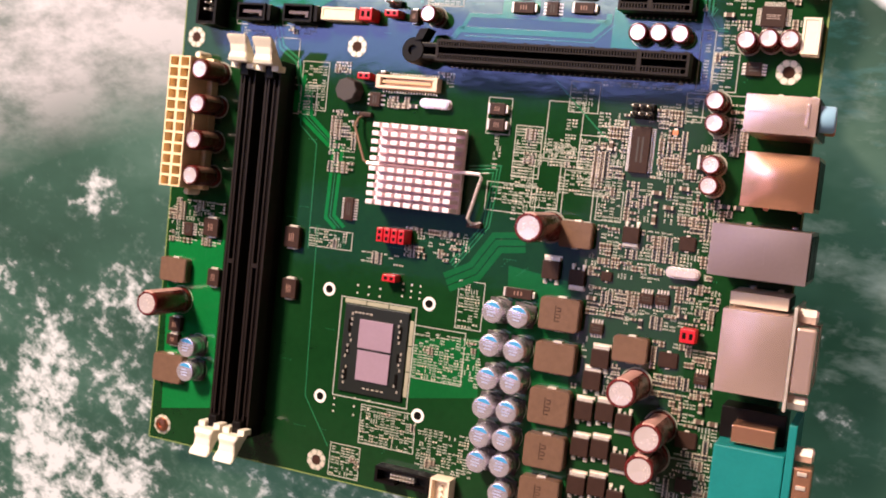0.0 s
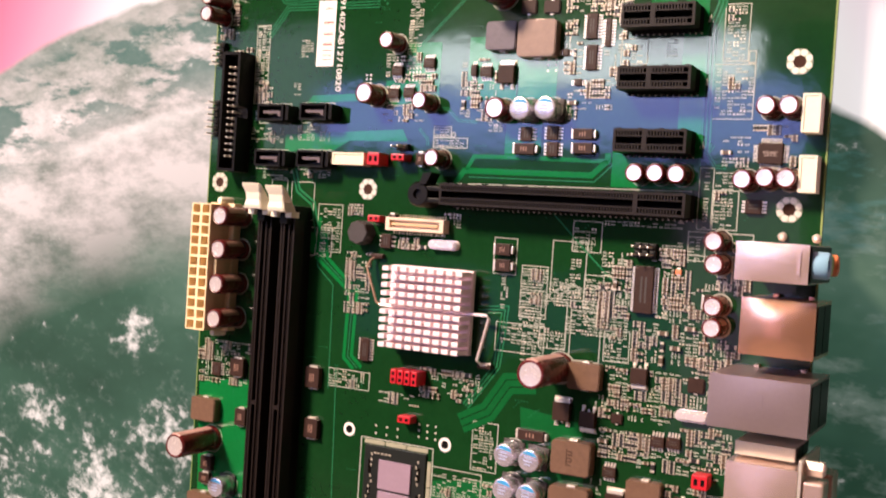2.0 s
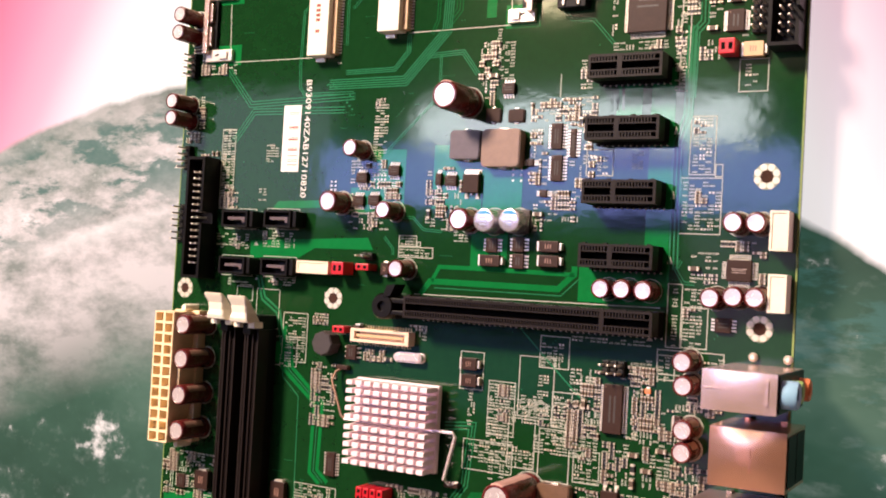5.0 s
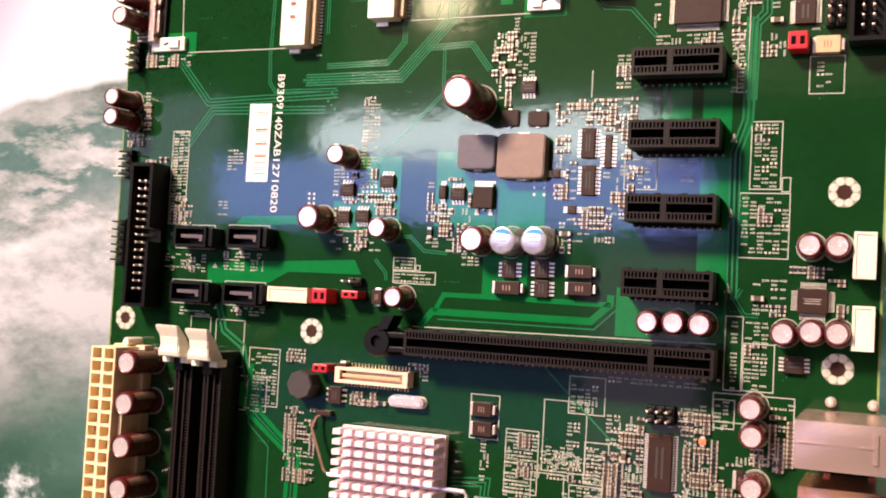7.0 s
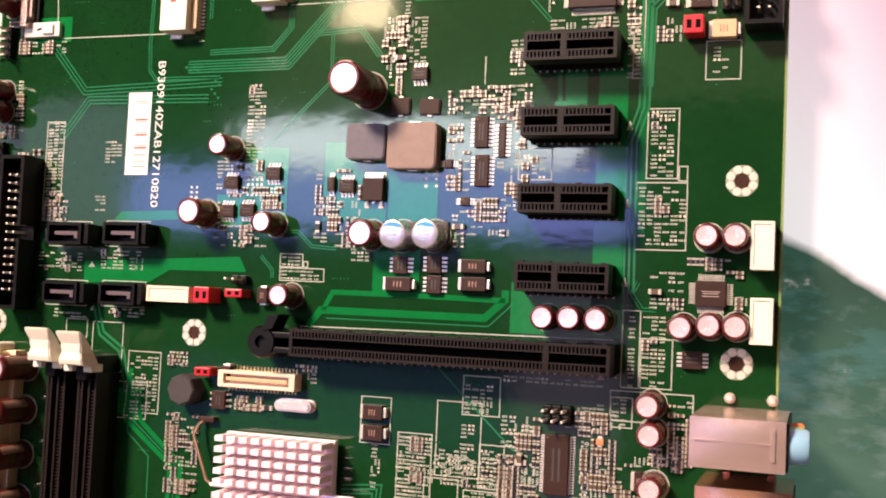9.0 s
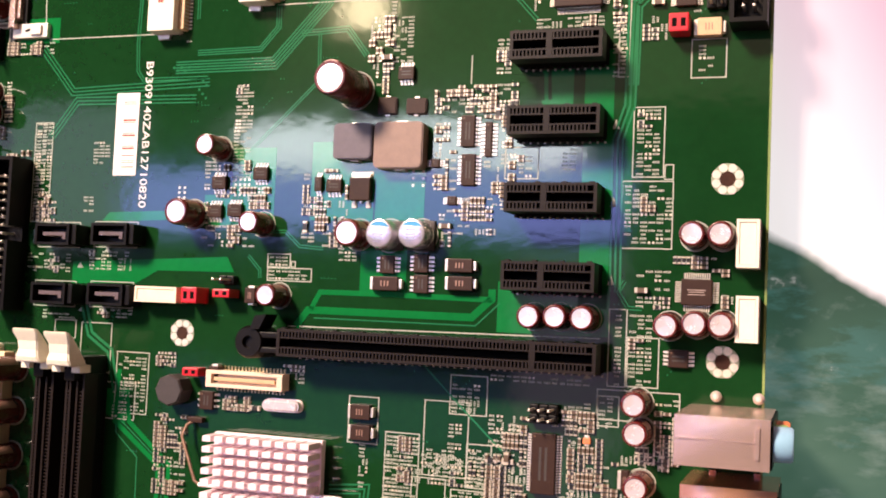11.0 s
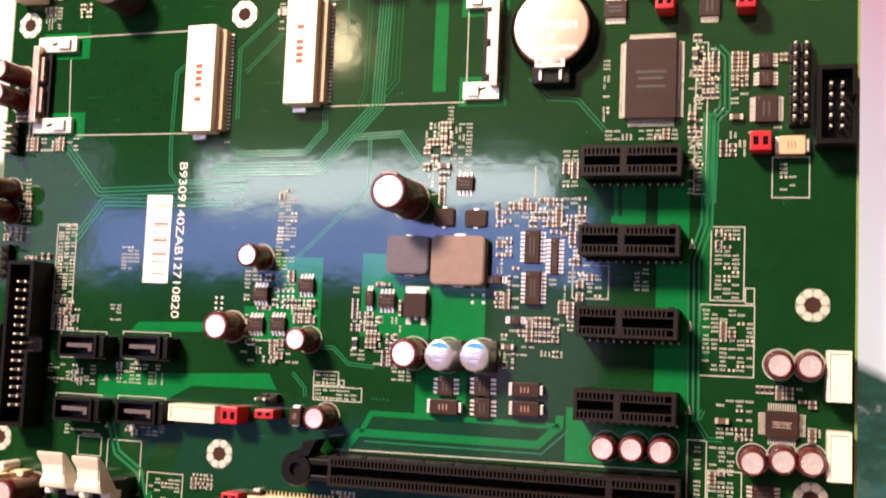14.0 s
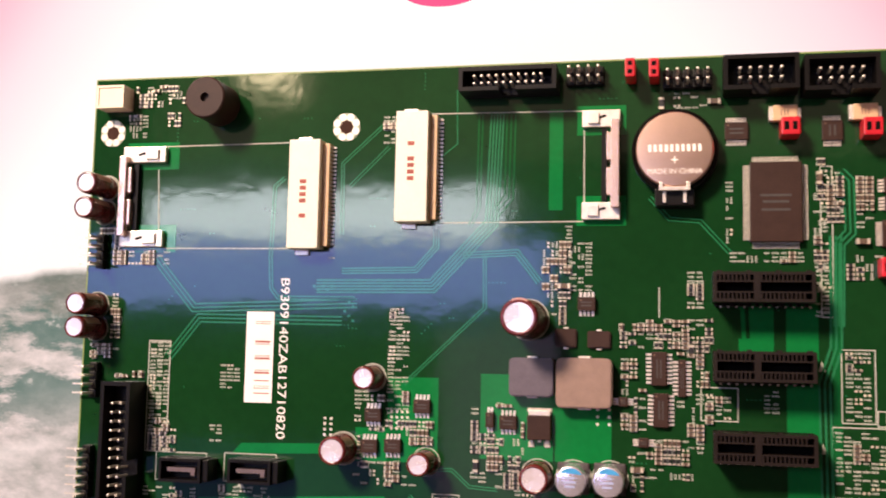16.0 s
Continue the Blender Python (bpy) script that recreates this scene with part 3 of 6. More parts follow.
def dimm(x, y0, y1, w, h):
    """A memory socket along y with contact rows and two pale latches."""
    ln, cy = y1 - y0, (y0 + y1) / 2

    def make():
        s = thing("memory_slot", x, cy, "empty black memory slot with ivory end latches", "memory slot", "memory slots")
        L = ln / 2
        def piece(nm, *dims):
            bm = B()
            box(bm, *dims)
            # walls take the lighter plastic; the blacker base paints in the groove's shade
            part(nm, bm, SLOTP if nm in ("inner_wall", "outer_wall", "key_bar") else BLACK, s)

        z0 = h * 0.4
        piece("base", -w / 2, -L, 0, w / 2, L, z0, 0.2)
        for e in (-1, 1):
            piece("inner_wall", min(e * 0.9, e * 1.5), -L, z0, max(e * 0.9, e * 1.5), L, h)
            piece("outer_wall", min(e * (w / 2 - 0.7), e * w / 2), -L, z0, max(e * (w / 2 - 0.7), e * w / 2), L, h - 0.6)
            piece("end_tower", -w * 0.4, e * (L + 1.8) - 3.4, 0, w * 0.4, e * (L + 1.8) + 3.4, h * 0.9, 0.3)
        piece("key_bar", -0.9, -L * 0.08 - 0.8, z0, 0.9, -L * 0.08 + 0.8, h)
        bm = B()
        n = int((ln - 8) / 1.0)
        for i in range(n):
            yy = -L + 4 + i
            for e in (-1, 1):
                box(bm, min(e * 1.5, e * (w / 2 - 0.7)), yy - 0.2, h * 0.4, max(e * 1.5, e * (w / 2 - 0.7)), yy + 0.2, h - 0.65)
        tagged(part("divider_ribs", bm, SLOTP, s), kind="stuff")
        bm = B()
        for i in range(n):
            yy = -L + 4.5 + i
            for e in (-1, 1):
                box(bm, min(e * 1.5, e * 2.3), yy - 0.25, h * 0.4, max(e * 1.5, e * 2.5), yy + 0.3, h - 2.2)
        tagged(part("contact_strip", bm, PINB, s, "brown spring contacts"), kind="stuff")
        for e in (-1, 1):
            bm = B()
            rings = []
            for a, hw, top, low in ((12.4, 4.2, 21.6, 20.4), (11.2, 4.3, 21.0, 18.8), (8.8, 3.6, 19.6, 15.5), (6.2, 3.4, 19.2, 13.0), (4.2, 3.9, 19.6, 12.0), (2.6, 4.4, 19.0, 11.6)):
                rings.append([bm.verts.new((u * MM, e * (L + a) * MM, v * MM)) for u, v in ((-hw, low), (hw, low), (hw, top), (-hw, top))])
            for r0, r1 in zip(rings, rings[1:]):
                for i in range(4):
                    bm.faces.new((r0[i], r0[(i + 1) % 4], r1[(i + 1) % 4], r1[i]))
            bm.faces.new(rings[0])
            bm.faces.new(rings[-1])
            bmesh.ops.bevel(bm, geom=[k for k in bm.edges if abs(k.verts[0].co.y - k.verts[1].co.y) > 1e-5 or k.verts[0] in rings[0] or k.verts[0] in rings[-1]], offset=0.00035, segments=2, affect="EDGES")
            for g in (-1, 1):          # the two jaws that grip the module's edge
                box(bm, min(g * 1.9, g * 4.9), min(e * (L + 0.6), e * (L + 2.9)), 10.5, max(g * 1.9, g * 4.9), max(e * (L + 0.6), e * (L + 2.9)), 15.6, 0.3)
            bmesh.ops.recalc_face_normals(bm, faces=list(bm.faces))
            lt = part("latch", bm, WHITE, s, "ivory plastic latch")
            bm = B()
            cbox(bm, 0, e * (L + 1.6), 3.6, 7, 8, 14.0, 0.4)
            part("latch_stem", bm, BLACK, lt)
        return s
    return repeat(("dimm", round(ln)), make, x, cy)


def box_header(cx, cy, w, l, h, nx, ny, notch, label, pitch=2.54):
    """A shrouded pin header: four walls, a floor and square pins."""
    s = thing("box_header", cx, cy, label, "connector", "shrouded headers")
    t = 1.1
    z0 = h * 0.3

    def piece(nm, *dims):
        bm = B()
        box(bm, *dims)
        part(nm, bm, BLACK, s)

    piece("base", -w / 2, -l / 2, 0, w / 2, l / 2, z0, 0.15)
    if notch == "x":      # gap in one long wall that runs along x
        piece("wall", -w / 2, l / 2 - t, z0, w / 2, l / 2, h)
        piece("wall", -w / 2, -l / 2, z0, -2.2, -l / 2 + t, h)
        piece("wall", 2.2, -l / 2, z0, w / 2, -l / 2 + t, h)
        piece("wall", -w / 2, -l / 2 + t, z0, -w / 2 + t, l / 2 - t, h)
        piece("wall", w / 2 - t, -l / 2 + t, z0, w / 2, l / 2 - t, h)
    else:
        piece("wall", -w / 2, -l / 2, z0, -w / 2 + t, l / 2, h)
        piece("wall", w / 2 - t, -l / 2, z0, w / 2, -2.2, h)
        piece("wall", w / 2 - t, 2.2, z0, w / 2, l / 2, h)
        piece("wall", -w / 2 + t, -l / 2, z0, w / 2 - t, -l / 2 + t, h)
        piece("wall", -w / 2 + t, l / 2 - t, z0, w / 2 - t, l / 2, h)
    pins(s, 0, 0, nx, ny, pitch, h * 0.3, h - 0.8)
    return s


PIN_MESH = {}


def pins(parent, cx, cy, nx, ny, pitch, z0, z1, material=None):
    """Square pins in a grid; each is an object on one shared mesh."""
    key = (round(z0, 2), round(z1, 2), material)
    if key not in PIN_MESH:
        bm = B()
        cbox(bm, 0, 0, 0.64, 0.64, z0, z1, 0.15)
        me = bpy.data.meshes.new("pin")
        bm.to_mesh(me)
        bm.free()
        me.materials.append(material or TIN)
        PIN_MESH[key] = me
    for i in range(nx):
        for j in range(ny):
            ob = new("pin", PIN_MESH[key])
            ob.parent = parent
            ob.location = ((cx + (i - (nx - 1) / 2) * pitch) * MM, (cy + (j - (ny - 1) / 2) * pitch) * MM, 0)


def pin_header(cx, cy, nx, ny, pitch=2.54, label="open black pin header", base=BLACK, h=8.0, tail=False):
    s = thing("pin_header", cx, cy, label, "pin header", "pin headers")
    for i in range(nx):
        for j in range(ny):
            if "block" not in PIN_MESH:
                bm = B()
                cbox(bm, 0, 0, 2.46, 2.46, 0, 2.5, 0.35)
                ob = part("base_block", bm, base, s)
                PIN_MESH["block"] = ob.data
            else:
                ob = new("base_block", PIN_MESH["block"])
                ob.parent = s
            ob.location = ((i - (nx - 1) / 2) * pitch * MM, (j - (ny - 1) / 2) * pitch * MM, 0)
    pins(s, 0, 0, nx, ny, pitch, 0.0, h)
    if tail:
        for j in range(ny):
            bm = B()
            y = (j - (ny - 1) / 2) * pitch
            tube(bm, [(0, y, 1.8), (-pitch * 0.6, y, 1.9), (-6.5, y, 1.9)], 0.32, 4)
            part("bent_pin", bm, TIN, s)
    return s


def jumper(cx, cy, w, l, h=8.5, material=None, z=0.0):
    s = thing("jumper_cap", cx, cy, "small red plastic jumper cap on header pins", "jumper", "jumper caps")
    bm = B()
    cbox(bm, 0, 0, w, l, 0.1, h, 0.35)
    cap = part("cap", bm, material or RED, s)
    # the cap is solid; dark blocks on top paint in its openings' shade
    bm = B()
    if w >= l:
        cbox(bm, -w * 0.22, 0, w * 0.24, l * 0.45, h - 0.4, h + 0.03)
        cbox(bm, w * 0.22, 0, w * 0.24, l * 0.45, h - 0.4, h + 0.03)
    else:
        cbox(bm, 0, -l * 0.22, w * 0.45, l * 0.24, h - 0.4, h + 0.03)
        cbox(bm, 0, l * 0.22, w * 0.45, l * 0.24, h - 0.4, h + 0.03)
    part("opening", bm, NEAR_BLACK, cap)
    return s


def sata(cx, cy, w=12.5, l=6.5, h=7.5):
    def make():
        s = thing("sata_connector", cx, cy, "black data connector with L-shaped tongue", "connector", "data connectors")
        bm = B()
        t = 0.8
        box(bm, -w / 2, -l / 2, 0, w / 2, l / 2, 2, 0.15)
        box(bm, -w / 2, -l / 2, 2, w / 2, -l / 2 + t, h)
        box(bm, -w / 2, l / 2 - t, 2, w / 2, l / 2, h)
        box(bm, -w / 2, -l / 2 + t, 2, -w / 2 + t, l / 2 - t, h)
        box(bm, w / 2 - t, -l / 2 + t, 2, w / 2, l / 2 - t, h)
        box(bm, w / 2, -l / 2 + 0.3, 0, w / 2 + 1.8, l / 2 - 0.3, h - 1, 0.2)
        part("shell", bm, BLACK, s)
        bm = B()
        box(bm, -w / 2 + 2.2, -0.4, 2, w / 2 - 2.0, 0.7, h - 1.0)
        box(bm, w / 2 - 3.2, -1.4, 2, w / 2 - 2.0, -0.4, h - 1.0)
        part("tongue", bm, TONGUE, s)
        bm = B()
        for i in range(7):
            box(bm, -w / 2 + 2.6 + i * 1.1, -0.5, 2, -w / 2 + 3.1 + i * 1.1, -0.38, h - 1.4)
        part("contact_strip", bm, GOLD, s)
        return s
    return repeat(("sata", w), make, cx, cy)


def soic(cx, cy, w, l, n, side="x", h=1.5, name="chip", label="small black chip with tinned legs", body=None, group="small chips"):
    """A chip body with gull-wing legs on two sides; side x: legs leave to left and right."""
    def make():
        s = thing(name, cx, cy, label, "chip", group)
        bm = B()
        cbox(bm, 0, 0, w, l, 0.15, h, 0.18)
        part("package", bm, body or CHIP, s)
        bm = B()
        lathe(bm, [(0.28, h - 0.05), (0.28, h + 0.01), (0, h + 0.01)], -w / 2 + 0.8, l / 2 - 0.8, 10)
        part("index_dot", bm, FERRITE, s)
        for dy in (0.12, -0.12):
            bm = B()
            if w > l:
                cbox(bm, 0, dy * l, w * 0.6, l * 0.10, h - 0.01, h + 0.012)
            else:
                cbox(bm, dy * w, 0, w * 0.10, l * 0.55, h - 0.01, h + 0.012)
            part("marking", bm, CHIP_MARK, s)
        span = l if side == "x" else w
        for e in (-1, 1):
            hw = min(0.30, span / n * 0.30)
            bm = B()
            for a, b, z0, z1 in ((-0.05, 0.55, h * 0.35, h * 0.55), (0.38, 0.55, 0.15, h * 0.5), (0.40, 1.35, 0.02, 0.28)):
                c = (w if side == "x" else l) / 2
                lo, hi = min(e * (c + a), e * (c + b)), max(e * (c + a), e * (c + b))
                if side == "x":
                    box(bm, lo, -hw, z0, hi, hw, z1)
                else:
                    box(bm, -hw, lo, z0, hw, hi, z1)
            leg = part("leg", bm, TIN, s)
            for i in range(n):
                p = (i - (n - 1) / 2) * (span - 0.8) / max(1, n - 1 + 0.6) * MM
                if i:
                    leg = new("leg", leg.data)
                    leg.parent = s
                leg.location = (0, p, 0) if side == "x" else (p, 0, 0)
        return s
    return repeat(("soic", round(w, 1), round(l, 1), n, side, label), make, cx, cy)


def qfp(cx, cy, w, l, nx, ny, h=2.2, label="square black chip with fine tinned legs on four sides", ink=None):
    s = thing("quad_chip", cx, cy, label, "chip", "quad chips")
    bm = B()
    cbox(bm, 0, 0, w, l, 0.2, h, 0.25)
    part("package", bm, CHIP, s)
    for dx, dy, wd, ln in ((0, 0.08 * l, 0.6 * w, 0.03 * l), (0, 0, 0.5 * w, 0.03 * l), (0, -0.1 * l, 0.55 * w, 0.03 * l)):
        bm = B()
        cbox(bm, dx, dy, wd, ln, h - 0.01, h + 0.015)
        part("faint_marking", bm, ink or CHIP_MARK, s)
    for e in (-1, 1):
        for n, span, ax in ((ny, l, 0), (nx, w, 1)):
            c, hw = (w if ax == 0 else l) / 2, (span - 1.6) / (n - 1) * 0.24
            bm = B()
            for a, b, z0, z1 in ((c - 0.1, c + 0.6, h * 0.4, h * 0.5), (c + 0.45, c + 0.6, 0.1, h * 0.5), (c + 0.5, c + 1.6, 0.02, 0.25)):
                lo, hi = min(e * a, e * b), max(e * a, e * b)
                if ax == 0:
                    box(bm, lo, -hw, z0, hi, hw, z1)
                else:
                    box(bm, -hw, lo, z0, hw, hi, z1)
            leg = part("leg", bm, LAND, s)
            for i in range(n):
                p = (i - (n - 1) / 2) * (span - 1.6) / (n - 1) * MM
                if i:
                    leg = new("leg", leg.data)
                    leg.parent = s
                leg.location = (0, p, 0) if ax == 0 else (p, 0, 0)
    return s


def inductor(cx, cy, w, l, h, material=None, label="brown moulded square inductor", rounded=0.9, marks=True):
    s = thing("inductor", cx, cy, label, "inductor", "inductors")
    bm = B()
    c = min(w, l) * 0.12
    pts = []
    for sx, sy, a0 in ((1, 1, 0), (-1, 1, 90), (-1, -1, 180), (1, -1, 270)):
        for a in (0, 30, 60, 90):
            pts.append((sx * (w / 2 - c) + c * math.cos(radians(a0 + a)), sy * (l / 2 - c) + c * math.sin(radians(a0 + a))))
    prism(bm, pts, 0.1, h)
    top = [e for e in bm.edges if all(abs(v.co.z - h * MM) < 1e-7 for v in e.verts)]
    bmesh.ops.bevel(bm, geom=top, offset=0.0003, segments=2, affect="EDGES")
    core = part("core", bm, material or FERRITE, s)
    for e in (-1, 1):
        bm = B()
        cbox(bm, 0, e * (l / 2 + 0.1), w * 0.22, 0.7, 0.0, h * 0.55, 0.1)
        part("terminal", bm, TIN, s)
    if marks:
        for dx, dy, ww, ll in ((-0.09, 0.02, 0.022, 0.50), (-0.01, 0.20, 0.10, 0.03), (-0.01, 0.10, 0.10, 0.03), (0.045, 0.15, 0.02, 0.12), (-0.02, 0.0, 0.09, 0.03), (-0.02, -0.10, 0.10, 0.03), (0.04, -0.05, 0.02, 0.10), (-0.02, -0.20, 0.09, 0.03)):
            bm = B()
            cbox(bm, dx * w, dy * l, ww * w, ll * l, h - 0.01, h + 0.02)
            part("printed_mark", bm, CHIP, core)
    return s


def dpak(cx, cy, w, l, h=2.3, up=True, label="black power transistor with tinned tab"):
    def make():
        s = thing("power_transistor", cx, cy, label, "transistor", "power transistors")
        bm = B()
        cbox(bm, 0, 0, w, l, 0.1, h, 0.25)
        part("package", bm, CHIP, s)
        e = 1 if up else -1
        bm = B()
        cbox(bm, 0, e * (l / 2 + 0.55), w * 0.92, 1.3, 0.02, h * 0.6, 0.12)
        part("tab", bm, TIN, s)
        bm = B()
        cbox(bm, 0, e * (l / 2 + 1.2), w * 1.05, 1.2, 0.0, 0.2, 0.05)
        part("solder_pad", bm, SOLDER, s)
        for dx in (-0.34, 0.34):
            bm = B()
            cbox(bm, dx * w, -e * (l / 2 + 0.5), w * 0.15, 1.4, 0.3, 0.9, 0.08)
            cbox(bm, dx * w, -e * (l / 2 + 1.3), w * 0.24, 1.3, 0.02, 0.45, 0.08)
            part("leg", bm, LAND, s)
        bm = B()
        cbox(bm, 0, -e * (l / 2 + 0.3), w * 0.13, 0.8, 0.3, 0.9, 0.08)
        part("cut_leg", bm, TIN, s)
        return s
    return repeat(("dpak", round(w, 1), round(l, 1), up), make, cx, cy)


def crystal(cx, cy, w, l, h=3.2):
    s = thing("crystal_can", cx, cy, "silver oval quartz crystal can lying on the board", "crystal", "quartz crystals")
    bm = B()
    r = min(w, l) / 2
    pts = []
    for sx, a0 in ((1, -90), (-1, 90)):
        for a in range(0, 181, 20):
            pts.append((sx * (w / 2 - r) + r * math.cos(radians(a0 + a)), r * math.sin(radians(a0 + a))))
    prism(bm, pts, 0.3, h)
    top = [e for e in bm.edges if all(abs(v.co.z - h * MM) < 1e-7 for v in e.verts)]
    bmesh.ops.bevel(bm, geom=top, offset=0.0006, segments=3, affect="EDGES")
    part("can", bm, ALU, s, "", True)
    bm = B()
    prism(bm, [(x * 1.06, y * 1.1) for x, y in pts], 0, 0.4)
    part("rim", bm, ALU, s)
    return s

# ---- expansion slots ----
for y in (19.6, 39.8, 59.8, 79.4):
    slot(-55.1, -30.8, y, 10.5, 7.5, [-44.6], "short black expansion slot with a key bar")
x16 = slot(-117.8, -29.5, -0.75, 11.5, 7.5, [-45.8], "long black graphics slot with round end latch")
bm = B()
lathe(bm, [(4.6, 0.0), (4.6, 9.5), (4.0, 10.5), (1.8, 10.5), (1.6, 9.2), (0, 9.2)], -53.5, -0.4, 24)
part("latch_knob", bm, BLACK, x16, "round black latch", True)
bm = B()
box(bm, -51, 0.9, 0, -43.5, 2.6, 10, 0.3)
box(bm, -51, -3.2, 0, -43.5, -1.6, 10, 0.3)
prism(bm, [(-53, 3), (-50, 3.4), (-48, 7.5), (-51.5, 7)], 4, 11)
part("latch_arm", bm, BLACK, x16)

# ---- memory slots and power connector ----
dimm(-194.3, -147.0, -12.8, 6.6, 11.5)
dimm(-183.3, -147.5, -13.3, 6.6, 11.5)


def power_connector(cx, cy, w, l, h):
    s = thing("power_connector", cx, cy, "cream plastic power connector with two rows of twelve sockets", "connector")
    bm = B()
    box(bm, -w / 2 - 0.6, -l / 2 - 0.6, 0, w / 2 + 2.4, l / 2 + 0.6, 4.5, 0.3)
    box(bm, -w / 2, -l / 2, 4.5, w / 2, l / 2, h * 0.45)
    n, t = 12, 0.75
    px, py = w / 2, l / n
    part("housing", bm, ATXC, s)
    cell = None
    for i in range(2):
        for j in range(n):
            if cell is None:
                bm = B()
                a, b, z0 = px / 2, py / 2, h * 0.45
                box(bm, -a, -b, z0, -a + 0.55, b, h)
                box(bm, a - 0.55, -b, z0, a, b, h)
                box(bm, -a + 0.55, -b, z0, a - 0.55, -b + 0.45, h)
                box(bm, -a + 0.55, b - 0.45, z0, a - 0.55, b, h)
                q = part("socket", bm, ATXC, s)
                cell = q.data
            else:
                q = new("socket", cell)
                q.parent = s
            q.location = ((i - 0.5) * px * MM, (-l / 2 + (j + 0.5) * py) * MM, 0)
    bm = B()
    box(bm, w / 2 + 0.2, -3.5, 4.5, w / 2 + 1.8, 3.5, h - 3, 0.3)
    part("catch", bm, ATXC, s)
    for e in (-1, 1):
        bm = B()
        lathe(bm, [(1.5, 0), (1.5, 6.5), (1.1, 7.3), (0, 7.3)], 1.5, e * (l / 2 + 1.6), 14)
        part("end_peg", bm, WHITE, s, "", True)
    for i in range(2):
        for j in range(n):
            bm = B()
            x, y = (i - 0.5) * (w / 2 - 0.2), -l / 2 + (j + 0.5) * py
            cbox(bm, x, y, 1.1, 1.1, h * 0.45, h - 3)
            part("socket_pin", bm, GOLD, s)
    return s


PC = (-222.3, -34.3, 9.9, 50.2)
power_connector(PC[0], PC[1], 9.6, PC[3], 16)
elcap(-214.0, -13.7, 3.9, 15)
elcap(-213.9, -26.9, 3.9, 15)
elcap(-214.0, -40.7, 3.9, 15)
elcap(-214.1, -54.4, 3.9, 15)

# ---- other electrolytic and polymer capacitors ----
elcap(-223.6, -105.3, 5.0, 22, "tall maroon electrolytic capacitor with bare aluminium top")
elcap(-102.6, 70.9, 4.9, 18, "tall maroon electrolytic capacitor with bare aluminium top")
elcap(-72.4, -57.9, 5.0, 25, "tall maroon electrolytic capacitor with bare aluminium top")
elcap(-36.4, -107.0, 5.0, 22, "tall maroon electrolytic capacitor with bare aluminium top")
elcap(-26.6, -119.8, 5.0, 22, "tall maroon electrolytic capacitor with bare aluminium top")
elcap(-27.7, -130.3, 5.0, 22, "tall maroon electrolytic capacitor with bare aluminium top")
elcap(-145.3, 54.6, 3.2, 9.5)
elcap(-153.3, 35.2, 3.9, 10)
elcap(-129.9, 32.5, 3.2, 9.5)
elcap(-99.7, 30.0, 3.9, 9)
elcap(-123.6, 12.1, 3.2, 9)
elcap(-48.2, 9.3, 3.2, 8)
elcap(-41.3, 9.5, 3.2, 8)
elcap(-34.3, 9.4, 3.2, 8)
elcap(-7.5, 31.2, 3.2, 9)
elcap(-0.7, 31.3, 3.2, 9)
elcap(-13.2, 8.4, 3.2, 9)
elcap(-6.4, 9.2, 3.2, 9)
elcap(-0.1, 9.2, 3.2, 9)
elcap(-20.3, -11.3, 3.2, 10)
elcap(-19.7, -18.4, 3.2, 10)
elcap(-19.2, -31.6, 3.2, 10)
elcap(-19.1, -38.3, 3.2, 10)
elcap(-228.3, 108.0, 3.2, 12)
elcap(-228.7, 100.9, 3.2, 12)
elcap(-229.7, 73.6, 3.2, 12)
elcap(-229.7, 66.9, 3.2, 12)
for x, y in ((-87.6, -89.3), (-78.2, -89.7), (-87.3, -101.2), (-78.2, -101.7), (-87.0, -113.0), (-78.1, -113.0), (-87.3, -123.3), (-78.4, -123.2),
             (-87.3, -133.6), (-78.7, -133.3), (-87.5, -142.7), (-78.7, -142.5), (-78.1, -152.3)):
    polycap(x, y, 4.0, 8.4, -6)
polycap(-213.5, -122.4, 4.0, 8.4)
polycap(-213.0, -132.1, 4.0, 8.4)
polycap(-90.3, 29.9, 4.0, 8.4)
polycap(-80.9, 30.1, 4.0, 8.4)

